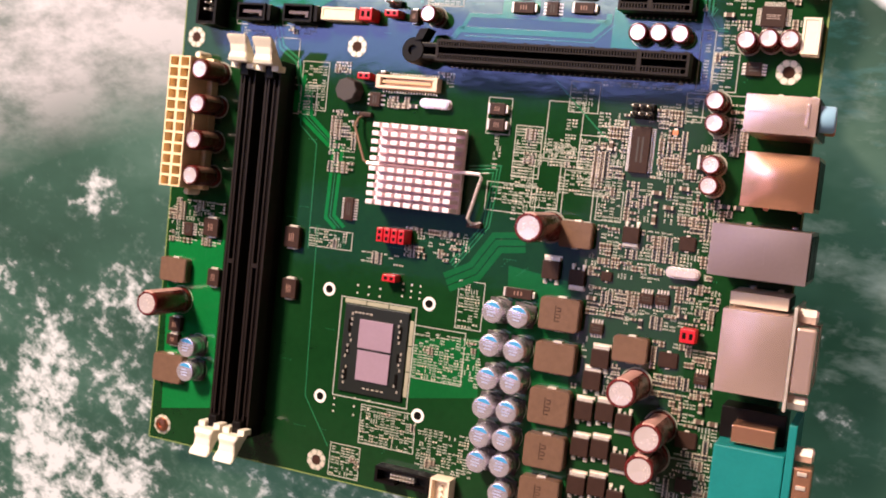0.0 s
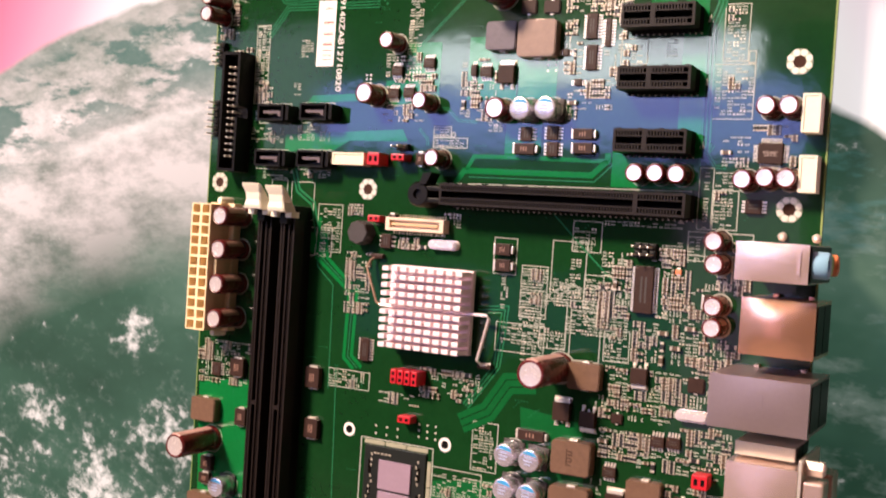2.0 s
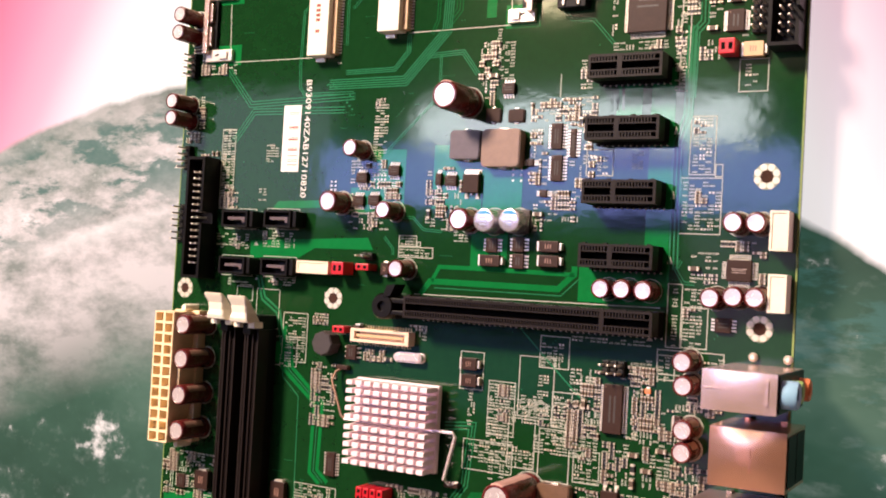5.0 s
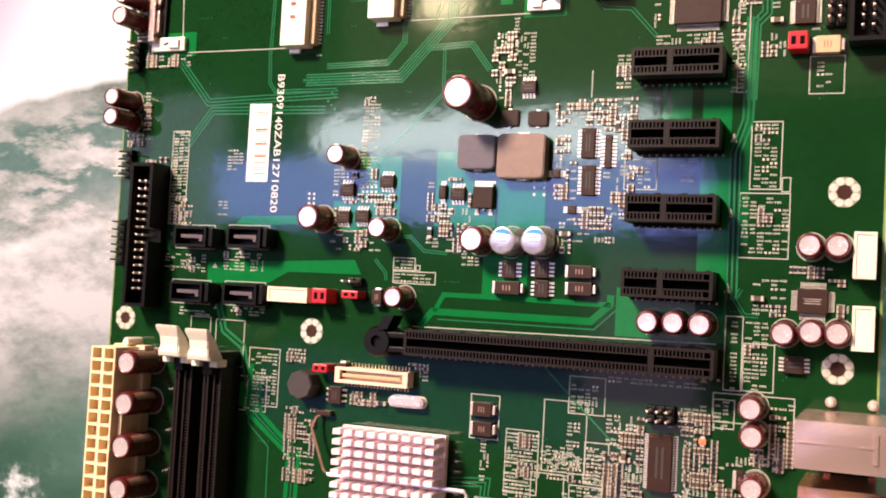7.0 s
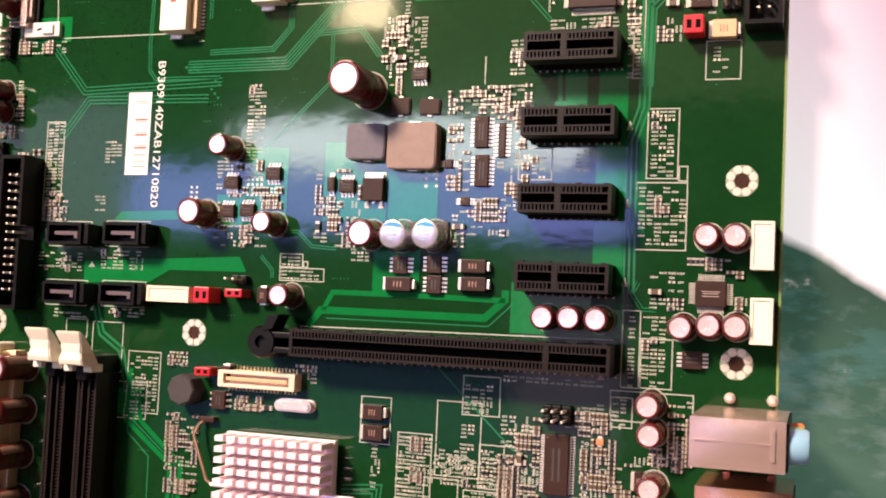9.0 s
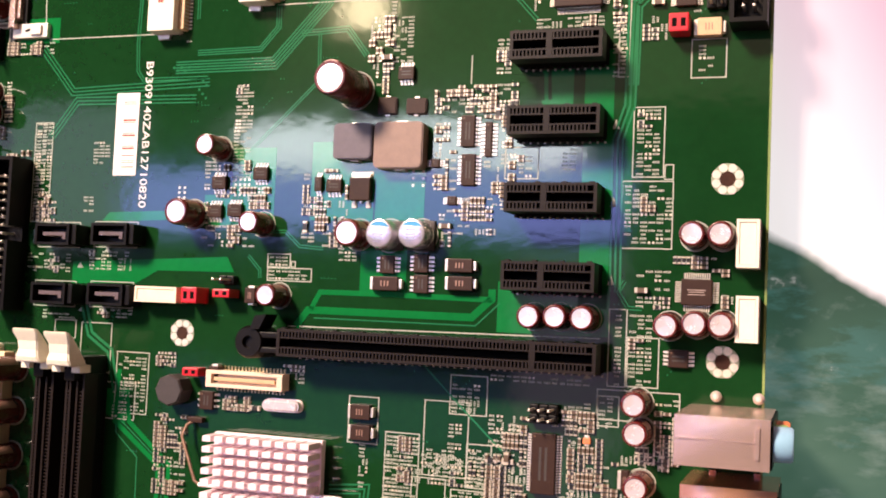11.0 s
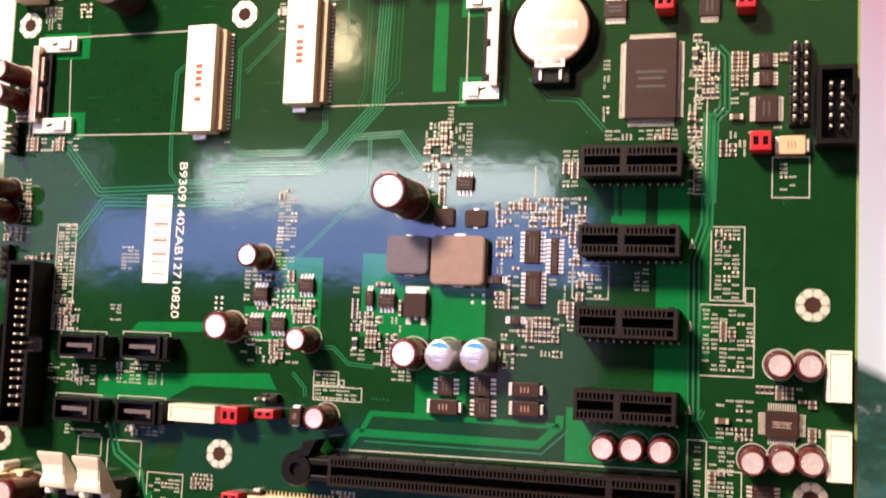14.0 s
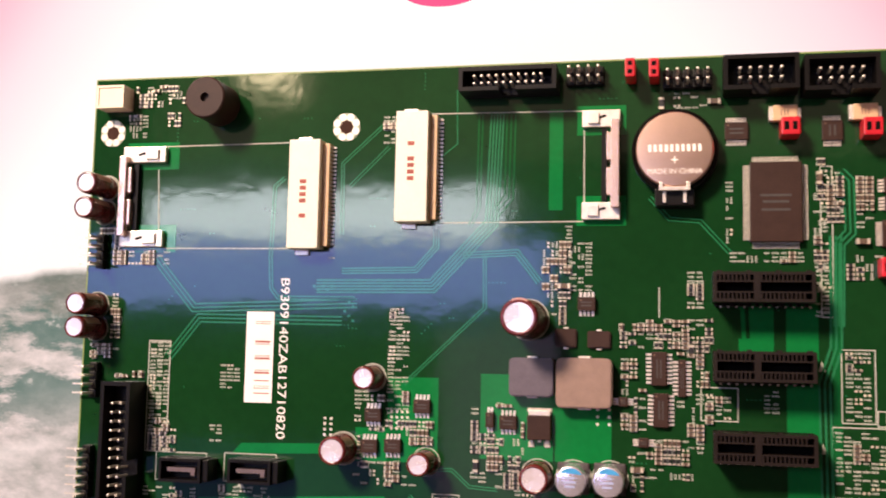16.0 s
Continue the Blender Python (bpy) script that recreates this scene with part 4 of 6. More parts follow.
# ---- rear connectors ----
def audio_stack(cx, cy, w, l, h):
    s = thing("audio_jack_stack", cx, cy, "pale metal audio jack block with coloured jack rings", "connector")
    bm = B()
    domed(bm, 0, 0, w, l, h, 0.5)
    part("shield", bm, STEEL, s, "", True)
    bm = B()
    cbox(bm, -w * 0.05, 0.5, w * 0.8, 0.4, h - 0.3, h + 0.35)
    part("fold", bm, STEEL, s)
    bm = B()
    cbox(bm, w * 0.37, 0.3, w * 0.05, l * 0.62, h - 0.3, h + 0.3, 0.1)
    part("fold", bm, STEEL, s)
    bm = B()
    cbox(bm, w / 2 + 0.25, 0, 0.5, l * 0.94, 0.5, h - 1.2, 0.1)
    part("face", bm, BLACK, s, "black plastic face")
    for z, m, lab in ((h - 5.5, LBLUE, "light blue ring"), (h - 17, LGREEN, "lime green ring"), (h - 28, ORANGE, "salmon ring")):
        bm = B()
        rr, ll = (3.9, 4.4) if m is LBLUE else (3.3, 3.2)
        lathe(bm, [(1.7, 0), (1.7, ll), (rr - 0.4, ll + 0.3), (rr, ll - 0.3), (rr, 0)], n=20)
        r = part("jack_ring", bm, m, s, lab, True)
        r.matrix_basis = pose(w / 2 * MM, 0, z * MM, 0, 90, 0)
    for x in (-w * 0.2, w * 0.3):
        bm = B()
        lathe(bm, [(1.3, 0), (1.4, 1.2), (0.7, 2.0), (0, 2.1)], x, l / 2 + 2.2, 12)
        part("solder_peg", bm, TIN, s, "", True)
    return s


A = (2.8, -16.2, 20.3, 11.1)
audio_stack(A[0], A[1], A[2], A[3], 34)


def port_block(cx, cy, w, l, h, material, label, face=True):
    s = thing("port_block", cx, cy, label, "connector", "rear connectors")
    bm = B()
    domed(bm, 0, 0, w, l, h, 1.1 if material is COPPER else 0.35)
    part("shield", bm, material, s, "", True)
    bm = B()
    cbox(bm, w * 0.05, 0, w * 0.015, l * 0.4, h - 0.4, h + (0.72 if material is COPPER else 0.25))
    part("stamped_seam", bm, material, s)
    for z in (h * 0.28, h * 0.72):
        bm = B()
        cbox(bm, w / 2, 0, 0.6, l * 0.86, z - h * 0.20, z + h * 0.20)
        part("port_opening", bm, BLACK, s)
    for dx in (-0.25, 0.25):
        bm = B()
        cbox(bm, dx * w, -l / 2 - 0.4, 1.6, 0.8, 0.5, 4, 0.1)
        cbox(bm, dx * w, l / 2 + 0.4, 1.6, 0.8, 0.5, 4, 0.1)
        part("ground_spring", bm, material, s)
    return s


P = (3.9, -35.2, 21.1, 16.5)
port_block(P[0], P[1], P[2], P[3], 26, COPPER, "shiny copper-toned metal port block")
P = (1.3, -57.0, 28.2, 15.4)
port_block(P[0], P[1], P[2], P[3], 32, LANSTEEL, "grey steel port block with two stacked openings")
P = (3.2, -86.8, 20.2, 25.0)


def dsub_block(cx, cy, w, l, h):
    s = thing("video_port_block", cx, cy, "tall steel port block with flanged video sockets", "connector", "rear connectors")
    bm = B()
    domed(bm, 0, 0, w, l, h, 0.8)
    part("shield", bm, STEEL, s, "", True)
    bm = B()
    cbox(bm, w / 2 + 0.5, 0, 1.0, l + 6, 0, h - 0.5, 0.2)
    part("flange", bm, TIN, s)
    bm = B()
    cbox(bm, w / 2 + 4.0, 0, 6.0, l * 0.78, h - 11, h - 1.5, 0.8)
    cbox(bm, w / 2 + 4.0, 0, 6.0, l * 0.78, 2, 12, 0.8)
    part("socket_shell", bm, STEEL, s)
    for e in (-1, 1):
        bm = B()
        lathe(bm, [(2.4, 0), (2.4, 5.0), (1.6, 5.6), (0, 5.6)], n=6)
        q = part("jack_screw", bm, TIN, s, "hexagonal jack screw")
        q.matrix_basis = pose((w / 2 + 1) * MM, e * (l / 2 + 0.5) * MM, (h - 6) * MM, 0, 90, 0)
    return s


dsub_block(P[0], P[1], P[2], P[3], 30)
P = (2.2, -71.5, 17.1, 3.9)
port_block(P[0], P[1], P[2], P[3], 22, WHITE, "low white plastic connector behind a steel block")
P = (5.0, -128.9, 21.0, 24.5)


def parallel_port(cx, cy, w, l, h):
    s = thing("parallel_port", cx, cy, "teal plastic parallel port with metal front shell", "connector", "rear connectors")
    bm = B()
    cbox(bm, 0, 0, w, l, 0, h, 0.5)
    part("body", bm, TEAL, s)
    bm = B()
    cbox(bm, w / 2 + 1.5, 2, 2.4, l + 16, 0, h + 1, 0.4)
    part("front_plate", bm, TEAL, s)
    bm = B()
    cbox(bm, w / 2 + 5.5, 0, 5.6, l * 0.8, h - 9, h, 0.6)
    part("socket_shell", bm, COPPER, s)
    for k in range(5):
        bm = B()
        cbox(bm, w / 2 + 5.5, l * 0.33 - k * 4.2, 2.8, 1.2, h, h + 0.5, 0.2)
        part("dimple", bm, TIN, s)
    bm = B()
    lathe(bm, [(2.4, 0), (2.4, 5.0), (1.6, 5.6), (0, 5.6)], n=6)
    q = part("jack_screw", bm, TIN, s, "hexagonal jack screw")
    q.matrix_basis = pose((w / 2 + 2.5) * MM, (l / 2 + 1) * MM, (h - 4) * MM, 0, 90, 0)
    bm = B()
    cbox(bm, 0.5, l / 2 + 3.8, w * 0.62, 5.5, 0, h - 2, 0.4)
    part("side_can", bm, COPPER, s, "small copper-toned can")
    bm = B()
    cbox(bm, -1, l / 2 + 5, w * 0.95, 10, 0, h * 0.5, 0.3)
    part("rear_body", bm, BLACK, s)
    return s


parallel_port(P[0], P[1], P[2], P[3], 24)

# ---- heatsink with wire clip ----
H = (-122.9, -42.4, 34.0, 30.0)
hs = thing("heatsink", H[0], H[1], "silver pin-fin heatsink held down by a bent wire clip", "heatsink")
hw, hl = H[2], H[3]
bm = B()
cbox(bm, 0, 0, hw, hl, 1.8, 4.0, 0.2)
part("base_plate", bm, FIN, hs)
bm = B()
cbox(bm, 0, 0, hw * 0.8, hl * 0.8, 0, 1.8)
part("chip_below", bm, CHIP, hs)
me = None
for i in range(9):
    for j in range(10):
        yy = -hl / 2 + hl * (j + 0.5) / 10 + (0.35 if j > 4 else -0.35)
        xx = -hw / 2 + hw * (i + 0.5) / 9
        if me is None:
            bm = B()
            cbox(bm, 0, 0, hw / 9 * 0.70, hl / 10 * 0.54, 4.0, 11.5, 0.15)
            f = part("fin", bm, FIN, hs)
            me = f.data
        else:
            f = new("fin", me)
            f.parent = hs
        f.location = (xx * MM, yy * MM, 0)
bm = B()
tube(bm, [(-hw / 2 - 3.6, -0.2, 5), (hw / 2 + 7.0, 0, 5.5), (hw / 2 + 8, -1, 5.5), (hw / 2 + 4.2, -16.0, 5), (hw / 2 + 4.6, -17.8, 2.5), (hw / 2 + 8.0, -17.4, 1.5)], 0.65)
part("wire_clip", bm, ALU, hs, "bent tinned wire clip", True)
bm = B()
tube(bm, [(-hw / 2 - 3.5, -0.2, 5), (-hw / 2 - 5.2, 0.8, 5), (-hw / 2 - 10.4, 13.0, 4.5), (-hw / 2 - 10.2, 16.0, 2.5), (-hw / 2 - 8.2, 17.6, 1.0)], 0.5)
part("clip_arm", bm, WIRE_BROWN, hs, "dark brown arm of the wire clip", True)
bm = B()
cbox(bm, -hw / 2 - 8.0, 17.6, 5.0, 1.6, 0, 2.2, 0.3)
part("clip_anchor", bm, CHIP, hs, "dark wire anchor")
bm = B()
cbox(bm, hw / 2 + 5.6, -18.2, 5.4, 1.8, 0, 2.4, 0.3)
part("clip_anchor", bm, CHIP, hs, "dark wire anchor")

# ---- processor ----
C = (-135.2, -112.3, 26.5, 33.0)
cpu = thing("processor", C[0], C[1], "soldered processor package with two bare mirror dies", "processor")
bm = B()
cbox(bm, 0, 0, C[2], C[3], 0.1, 1.0, 0.15)
part("package", bm, SUB, cpu)
DA = (-134.6, -106.0, 13.8, 10.8)
DB = (-134.5, -117.9, 13.5, 11.2)
for d in (DA, DB):
    bm = B()
    cbox(bm, d[0] - C[0], d[1] - C[1], d[2], d[3], 1.0, 1.75, 0.08)
    part("die", bm, DIE, cpu, "bare polished silicon die")
random.seed(5)
CAPS = [(e * C[2] * random.uniform(0.36, 0.44), -C[3] * 0.4 + C[3] * 0.8 * i / 13, 90) for e in (-1, 1) for i in range(14) if random.random() < 0.8]
CAPS += [(-C[2] * 0.32 + i * 1.6, C[3] * 0.42, 0) for i in range(5)] + [(C[2] * 0.2 - i * 1.9, -C[3] * 0.43, 0) for i in range(5)]
bm = B()
cbox(bm, 0, 0, 1.0, 0.5, 1.0, 1.32)
cap_mesh = part("package_capacitor", bm, SOLDER, cpu)
for k, (x, y, rz) in enumerate(CAPS):
    q = cap_mesh if k == 0 else new("package_capacitor", cap_mesh.data)
    q.parent = cpu
    q.matrix_basis = pose(x * MM, y * MM, 0, 0, 0, rz)
for e in (-1, 1):
    for dy, ln in ((0.26, 5.0), (-0.02, 3.2), (-0.28, 5.4)):
        bm = B()
        cbox(bm, e * C[2] * 0.40, dy * C[3] * 1.0, 1.3, ln, 1.0, 1.25, 0.05)
        part("dark_block", bm, NEAR_BLACK, cpu)
outline(C[0], C[1], C[2] + 5.0, C[3] + 5.0, 0.35)
for k in range(3):
    bm = B()
    cbox(bm, C[0] - 9.5 + k * 9.3, C[1] + C[3] / 2 + 1.1, 8.9, 1.5, 0, 0.35, 0.1)
    part("locating_strip", bm, STRIP, board, "beige locating strip round the processor")
    bm = B()
    cbox(bm, C[0] + C[2] / 2 + 1.2, C[1] - 10.0 + k * 9.6, 1.5, 9.2, 0, 0.35, 0.1)
    part("locating_strip", bm, STRIP, board, "beige locating strip round the processor")

# ---- inductors ----
inductor(-64.6, -87.2, 14.1, 11.4, 5)
inductor(-64.5, -102.4, 14.3, 10.6, 5, marks=False)
inductor(-64.6, -119.5, 14.4, 12.6, 5)
inductor(-64.5, -135.3, 14.5, 11.8, 5)
inductor(-64.7, -149.6, 14.4, 9.9, 5)
inductor(-226.2, -93.3, 12.4, 9.6, 4, marks=False)
inductor(-224.8, -133.3, 14.1, 11.5, 4, marks=False)
inductor(-62.3, -59.4, 11.5, 9.1, 4, marks=False)
inductor(-39.1, -95.4, 11.8, 8.8, 4, marks=False)
inductor(-101.2, 55.8, 11.6, 10.1, 4.5, FERRITE_V, "violet-grey moulded square inductor", marks=False)
inductor(-87.5, 54.6, 14.4, 12.9, 4.5, FERRITE_P, "pinkish-brown moulded square inductor", marks=False)

# ---- coin cell ----
def coin_cell(cx, cy, h=6.0):
    s = thing("coin_cell_holder", cx, cy, "round black coin cell holder with metal clip", "battery holder")
    bm = B()
    lathe(bm, [(11.0, 0), (11.0, 4.2), (10.4, 4.8), (10.2, 3.0), (0, 3.0)], n=40)
    part("ring", bm, BLACK, s, "", True)
    bm = B()
    cbox(bm, 0, -12.2, 10, 4.5, 0, 4.5, 0.3)
    part("foot", bm, BLACK, s)
    bm = B()
    cbox(bm, 0, -10.2, 7, 1.0, 4.5, 6.3, 0.15)
    for e in (-1, 1):
        cbox(bm, e * 3.4, -9.6, 1.0, 2.2, 5.4, 6.4, 0.15)
        cbox(bm, e * 2.6, -12.0, 0.8, 3.4, 4.5, 5.2, 0.1)
    part("clip", bm, TIN, s)
    c = thing("coin_cell", cx, cy, "silver coin battery with engraved lettering in its holder", "battery")
    bm = B()
    lathe(bm, [(9.6, 3.0), (9.9, 3.4), (9.9, 5.8), (9.5, 6.2), (8.9, 6.25), (0, 6.25)], n=48)
    part("can", bm, CELL, c, "", True)
    word("+", 0, -3.0, 4.0, 0, ENGRAVE, 6.28, c, "engraving")
    word("MADE IN CHINA", 0, -5.8, 1.9, 0, ENGRAVE, 6.28, c, "engraving")
    for i in range(10):
        bm = B()
        cbox(bm, -6.3 + i * 1.4, 0.3, 0.8, 1.9, 6.24, 6.29)
        part("engraved_bar", bm, ENGRAVE, c)
    return s


coin_cell(-64.5, 115.0)

# ---- big chip, buzzer, card sockets ----
qfp(-39.3, 101.7, 12.8, 20.6, 32, 44)
qfp(-6.7, 17.1, 7.6, 6.5, 12, 12, 1.5, "small square chip with a bright printed marking", MARKB)


def buzzer(cx, cy, r, h):
    s = thing("buzzer", cx, cy, "round black buzzer with a centre sound hole", "buzzer")
    bm = B()
    lathe(bm, [(r * 1.02, 0), (r * 1.02, 1.0), (r, 1.2), (r, h - 0.4), (r - 0.4, h), (1.3, h), (1.2, h - 1.5), (0, h - 1.5)], n=40)
    part("case", bm, CHIP, s, "", True)
    return s


buzzer(-193.4, 131.8, 5.9, 11)
s = thing("speaker_disc", -154.9, -16.5, "small eight-sided black sounder", "sounder")
bm = B()
lathe(bm, [(4.6, 0), (4.6, 5.4), (4.2, 6), (0, 6)], n=8)
part("case", bm, RUBBER, s)


def card_socket(cx, cy, w, l, h, turn):
    s = thing("card_socket", cx, cy, "white mini card socket with tan contact strip", "card socket", "mini card sockets")
    bm = B()
    box(bm, -w / 2, -l / 2, 0, w / 2 - 2.0, l / 2, h, 0.25)
    part("body", bm, WHITE, s)
    bm = B()
    box(bm, w / 2 - 2.0, -l / 2 + 0.8, 0, w / 2, l / 2 - 0.8, h - 2.5, 0.2)
    part("contact_strip", bm, TAN, s, "tan contact strip")
    n = 26
    bm = B()
    box(bm, w / 2, -0.25, 0.02, w / 2 + 1.1, 0.25, 0.5)
    box(bm, w / 2 - 0.3, -0.25, 0.5, w / 2 + 0.15, 0.25, h - 3)
    pin = part("contact", bm, TIN, s)
    for i in range(n):
        if i:
            pin = new("contact", pin.data)
            pin.parent = s
        pin.location = (0, (-l / 2 + 1.6 + i * (l - 3.2) / (n - 1)) * MM, 0)
    for dy in (-6.2, -2.0, -0.2, 1.6, 3.4):
        bm = B()
        cbox(bm, -1.2, dy * turn, 1.9, 1.15, h, h + 0.03)
        part("stamped_mark", bm, INKR, s)
    for e in (-1, 1):
        bm = B()
        cbox(bm, -w / 2 + 3, e * (l / 2 + 0.7), 4, 1.6, 0, 1.0, 0.1)
        part("solder_ear", bm, TIN, s)
    return s


M = (-164.2, 104.9, 11.0, 30.5)
card_socket(M[0], M[1], M[2], M[3], 5.5, 1)
M2 = (-133.5, 112.1, 10.2, 31.1)
card_socket(M2[0], M2[1], M[2], M[3], 5.5, -1)


def card_latch(cx, cy, w, l, flip):
    """A bracket with two feet and a thin spring bar that holds a mini card."""
    s = thing("card_latch", cx, cy, "tinned U-shaped mini card latch with two feet", "card latch", "mini card latches")
    e = -1 if flip else 1
    for k in (-1, 1):
        bm = B()
        cbox(bm, 0, k * (l / 2 - 2.3), w, 4.6, 0.05, 1.8, 0.2)
        cbox(bm, e * w * 0.2, k * (l / 2 - 2.3), w * 0.3, 3.0, 1.8, 2.6, 0.2)
        part("foot", bm, TIN, s)
        # a dark sliver on the solid foot paints in the shade of a slit
        bm = B()
        prism(bm, [(-1.6, k * (l / 2 - 2.3) - 0.4), (1.4, k * (l / 2 - 2.3) + 0.5), (1.2, k * (l / 2 - 2.3) + 1.0), (-1.8, k * (l / 2 - 2.3) + 0.2)], 1.8, 1.95)
        part("slit", bm, NEAR_BLACK, s)
    bm = B()
    cbox(bm, -e * (w / 2 - 1.2), 0, 2.2, l - 6, 0.1, 4.2, 0.2)
    cbox(bm, -e * (w / 2 - 2.8), -l * 0.16, 1.4, l * 0.25, 0.1, 3.2, 0.2)
    cbox(bm, -e * (w / 2 - 2.8), l * 0.16, 1.4, l * 0.25, 0.1, 3.2, 0.2)
    part("spring_bar", bm, STEEL, s)
    # solid black strip standing in for the shade of the cutout
    bm = B()
    cbox(bm, -e * (w / 2 - 4.2), 0, 1.4, l - 10, 0.0, 1.5)
    part("gap", bm, BLACK, s)
    return s


LA = (-215.9, 105.2, 13.4, 29.3)
card_latch(LA[0], LA[1], LA[2], LA[3], False)
LB = (-83.6, 112.2, 10.0, 29.4)
card_latch(LB[0], LB[1], LB[2], LB[3], True)
rect("copper_area", LA[0] + 2, LA[1] + LA[3] / 2 - 2.5, LA[2] + 3, 8, POUR)
rect("copper_area", LA[0] + 2, LA[1] - LA[3] / 2 + 2.5, LA[2] + 3, 8, POUR)
rect("copper_area", LB[0], LB[1] + LB[3] / 2 - 2.5, LB[2] + 3, 8, POUR)
rect("copper_area", LB[0], LB[1] - LB[3] / 2 + 2.5, LB[2] + 3, 8, POUR)

# ---- headers along the edges ----
I = (-217.5, 28.0, 9.0, 47.5)
box_header(I[0], I[1], 9.0, I[3], 9, 2, 15, "y", "long black shrouded header with two pin rows")
I = (-108.0, 134.7, 26.2, 7.2)
box_header(I[0], I[1], I[2], 6.5, 9, 10, 2, "x", "black shrouded header with two pin rows", 2.0)
I = (-43.1, 134.0, 18.5, 8.3)
box_header(I[0], I[1], I[2], 9.0, 9, 5, 2, "x", "black shrouded ten-pin header")
I = (-23.7, 133.2, 17.9, 8.1)
box_header(I[0], I[1], I[2], 9.0, 9, 5, 2, "x", "black shrouded ten-pin header")
I = (4.5, 92.6, 6.4, 18.7)
box_header(I[0], I[1], 9.0, I[3], 9, 2, 5, "y", "black shrouded ten-pin header")
pin_header(-87.9, 136.1, 4, 2, 2.54)
pin_header(-61.2, 134.4, 5, 2, 2.54)
jumper(-75.8, 136.4, 2.6, 5.0)
jumper(-69.7, 136.1, 2.6, 5.0)
pin_header(-3.6, 99.0, 2, 8, 2.54)
pin_header(-228.4, 89.2, 1, 4, 2.54, "black pin header with bent pins over the edge", tail=True)
pin_header(-228.6, 52.0, 1, 4, 2.54, "black pin header with bent pins over the edge", tail=True)
pin_header(-229.4, 25.8, 1, 6, 2.54, "black pin header with bent pins over the edge", tail=True)
jumper(-35.9, 120.3, 4.6, 4.6, 7)
jumper(-16.4, 119.7, 4.6, 4.6, 7)
jumper(-12.5, 84.7, 5.0, 4.8, 6)
jumper(-149.2, 11.2, 5.2, 4.6, 7)
jumper(-139.3, 12.1, 5.6, 2.4, 6)
jumper(-148.6, -10.9, 5.2, 2.4, 5)
jumper(-130.1, -83.6, 5.4, 2.6, 5)
jumper(-20.4, -87.6, 5.0, 4.6, 6)
for k in range(4):
    J = (-130.2, -68.0)
    jumper(J[0] + (k - 1.5) * 2.9, J[1], 2.5, 5.2, 7)
pin_header(-139.8, 16.1, 2, 1, 2.54)
pin_header(-44.4, -15.8, 3, 2, 2.54)
for x, y in ((-197.9, 28.0), (-177.5, 28.4), (-198.1, 10.1), (-177.7, 10.4)):
    sata(x, y)


def wafer(cx, cy, w, l, h, material, label, closed=False):
    """A small open wire-to-board connector."""
    s = thing("wafer_connector", cx, cy, label, "connector", "small connectors")
    bm = B()
    cbox(bm, 0, 0, w, l, 0, h * 0.5, 0.2)
    t = 0.7
    box(bm, -w / 2, -l / 2, h * 0.5, -w / 2 + t, l / 2, h)
    box(bm, w / 2 - t, -l / 2, h * 0.5, w / 2, l / 2, h)
    box(bm, -w / 2 + t, -l / 2, h * 0.5, w / 2 - t, -l / 2 + t, h)
    box(bm, -w / 2 + t, l / 2 - t, h * 0.5, w / 2 - t, l / 2, h)
    part("housing", bm, material, s)
    if closed:
        bm = B()
        cbox(bm, 0, 0, w - 1.5, l - 1.5, h * 0.5, h - 0.3, 0.1)
        part("filler", bm, material, s)
        return s
    n = max(2, int(max(w, l) / 2.5))
    pins(s, 0, 0, n if w > l else 1, 1 if w > l else n, 2.0, h * 0.5, h - 1)
    return s


wafer(5.7, 29.2, 5.4, 11.8, 7, WHITE, "white four-pin wafer connector", True)
wafer(5.9, 10.8, 5.3, 11.3, 7, WHITE, "white four-pin wafer connector", True)
wafer(-161.1, 11.0, 14.2, 4.6, 6, IVORY, "small ivory wafer connector", True)
wafer(-225.6, 134.2, 8.7, 6.7, 6, IVORY, "ivory fan connector at the board edge", True)


def display_connector(cx, cy, w, l, h):
    s = thing("display_connector", cx, cy, "flesh-coloured fine-pitch display connector with two leg rows", "connector")
    bm = B()
    cbox(bm, 0, 0, w, l, 0, h * 0.6, 0.2)
    part("base", bm, PINKISH, s)
    for e in (-1, 1):
        bm = B()
        cbox(bm, 0, e * (l / 2 - 0.5), w, 1.0, h * 0.6, h, 0.15)
        part("side_rail", bm, PINKISH, s)
        bm = B()
        cbox(bm, e * (w / 2 - 0.9), 0, 1.8, l - 2.0, h * 0.6, h, 0.15)
        part("end_block", bm, PINKISH, s)
        bm = B()
        cbox(bm, 0, e * (l / 2 + 0.6), 0.42, 1.3, 0, 0.4)
        leg = part("leg", bm, GOLD, s)
        for k in range(20):
            if k:
                leg = new("leg", leg.data)
                leg.parent = s
            leg.location = ((-w / 2 + 1.5 + k * (w - 3) / 19) * MM, 0, 0)
    bm = B()
    cbox(bm, 0, 0, w - 5, l * 0.22, h * 0.6, h - 0.3, 0.1)
    part("tongue", bm, TAN, s)
    return s


display_connector(-131.3, -12.4, 24.5, 4.8, 4.5)
wafer(-101.0, -157.3, 7.4, 9.8, 6, IVORY, "small ivory wafer connector")
box_header(-116.3, -155.7, 21.5, 6.0, 6, 8, 2, "x", "black low shrouded connector at the board edge", 1.27)
crystal(-120.2, -18.9, 11.5, 3.3)
crystal(-25.2, -67.8, 10.8, 3.4)

# ---- label and printed number ----
LBL = (-178.6, 59.5, 8.7, 25.4)
lab = thing("barcode_label", LBL[0], LBL[1], "white paper barcode label stuck on the board", "label")
bm = B()
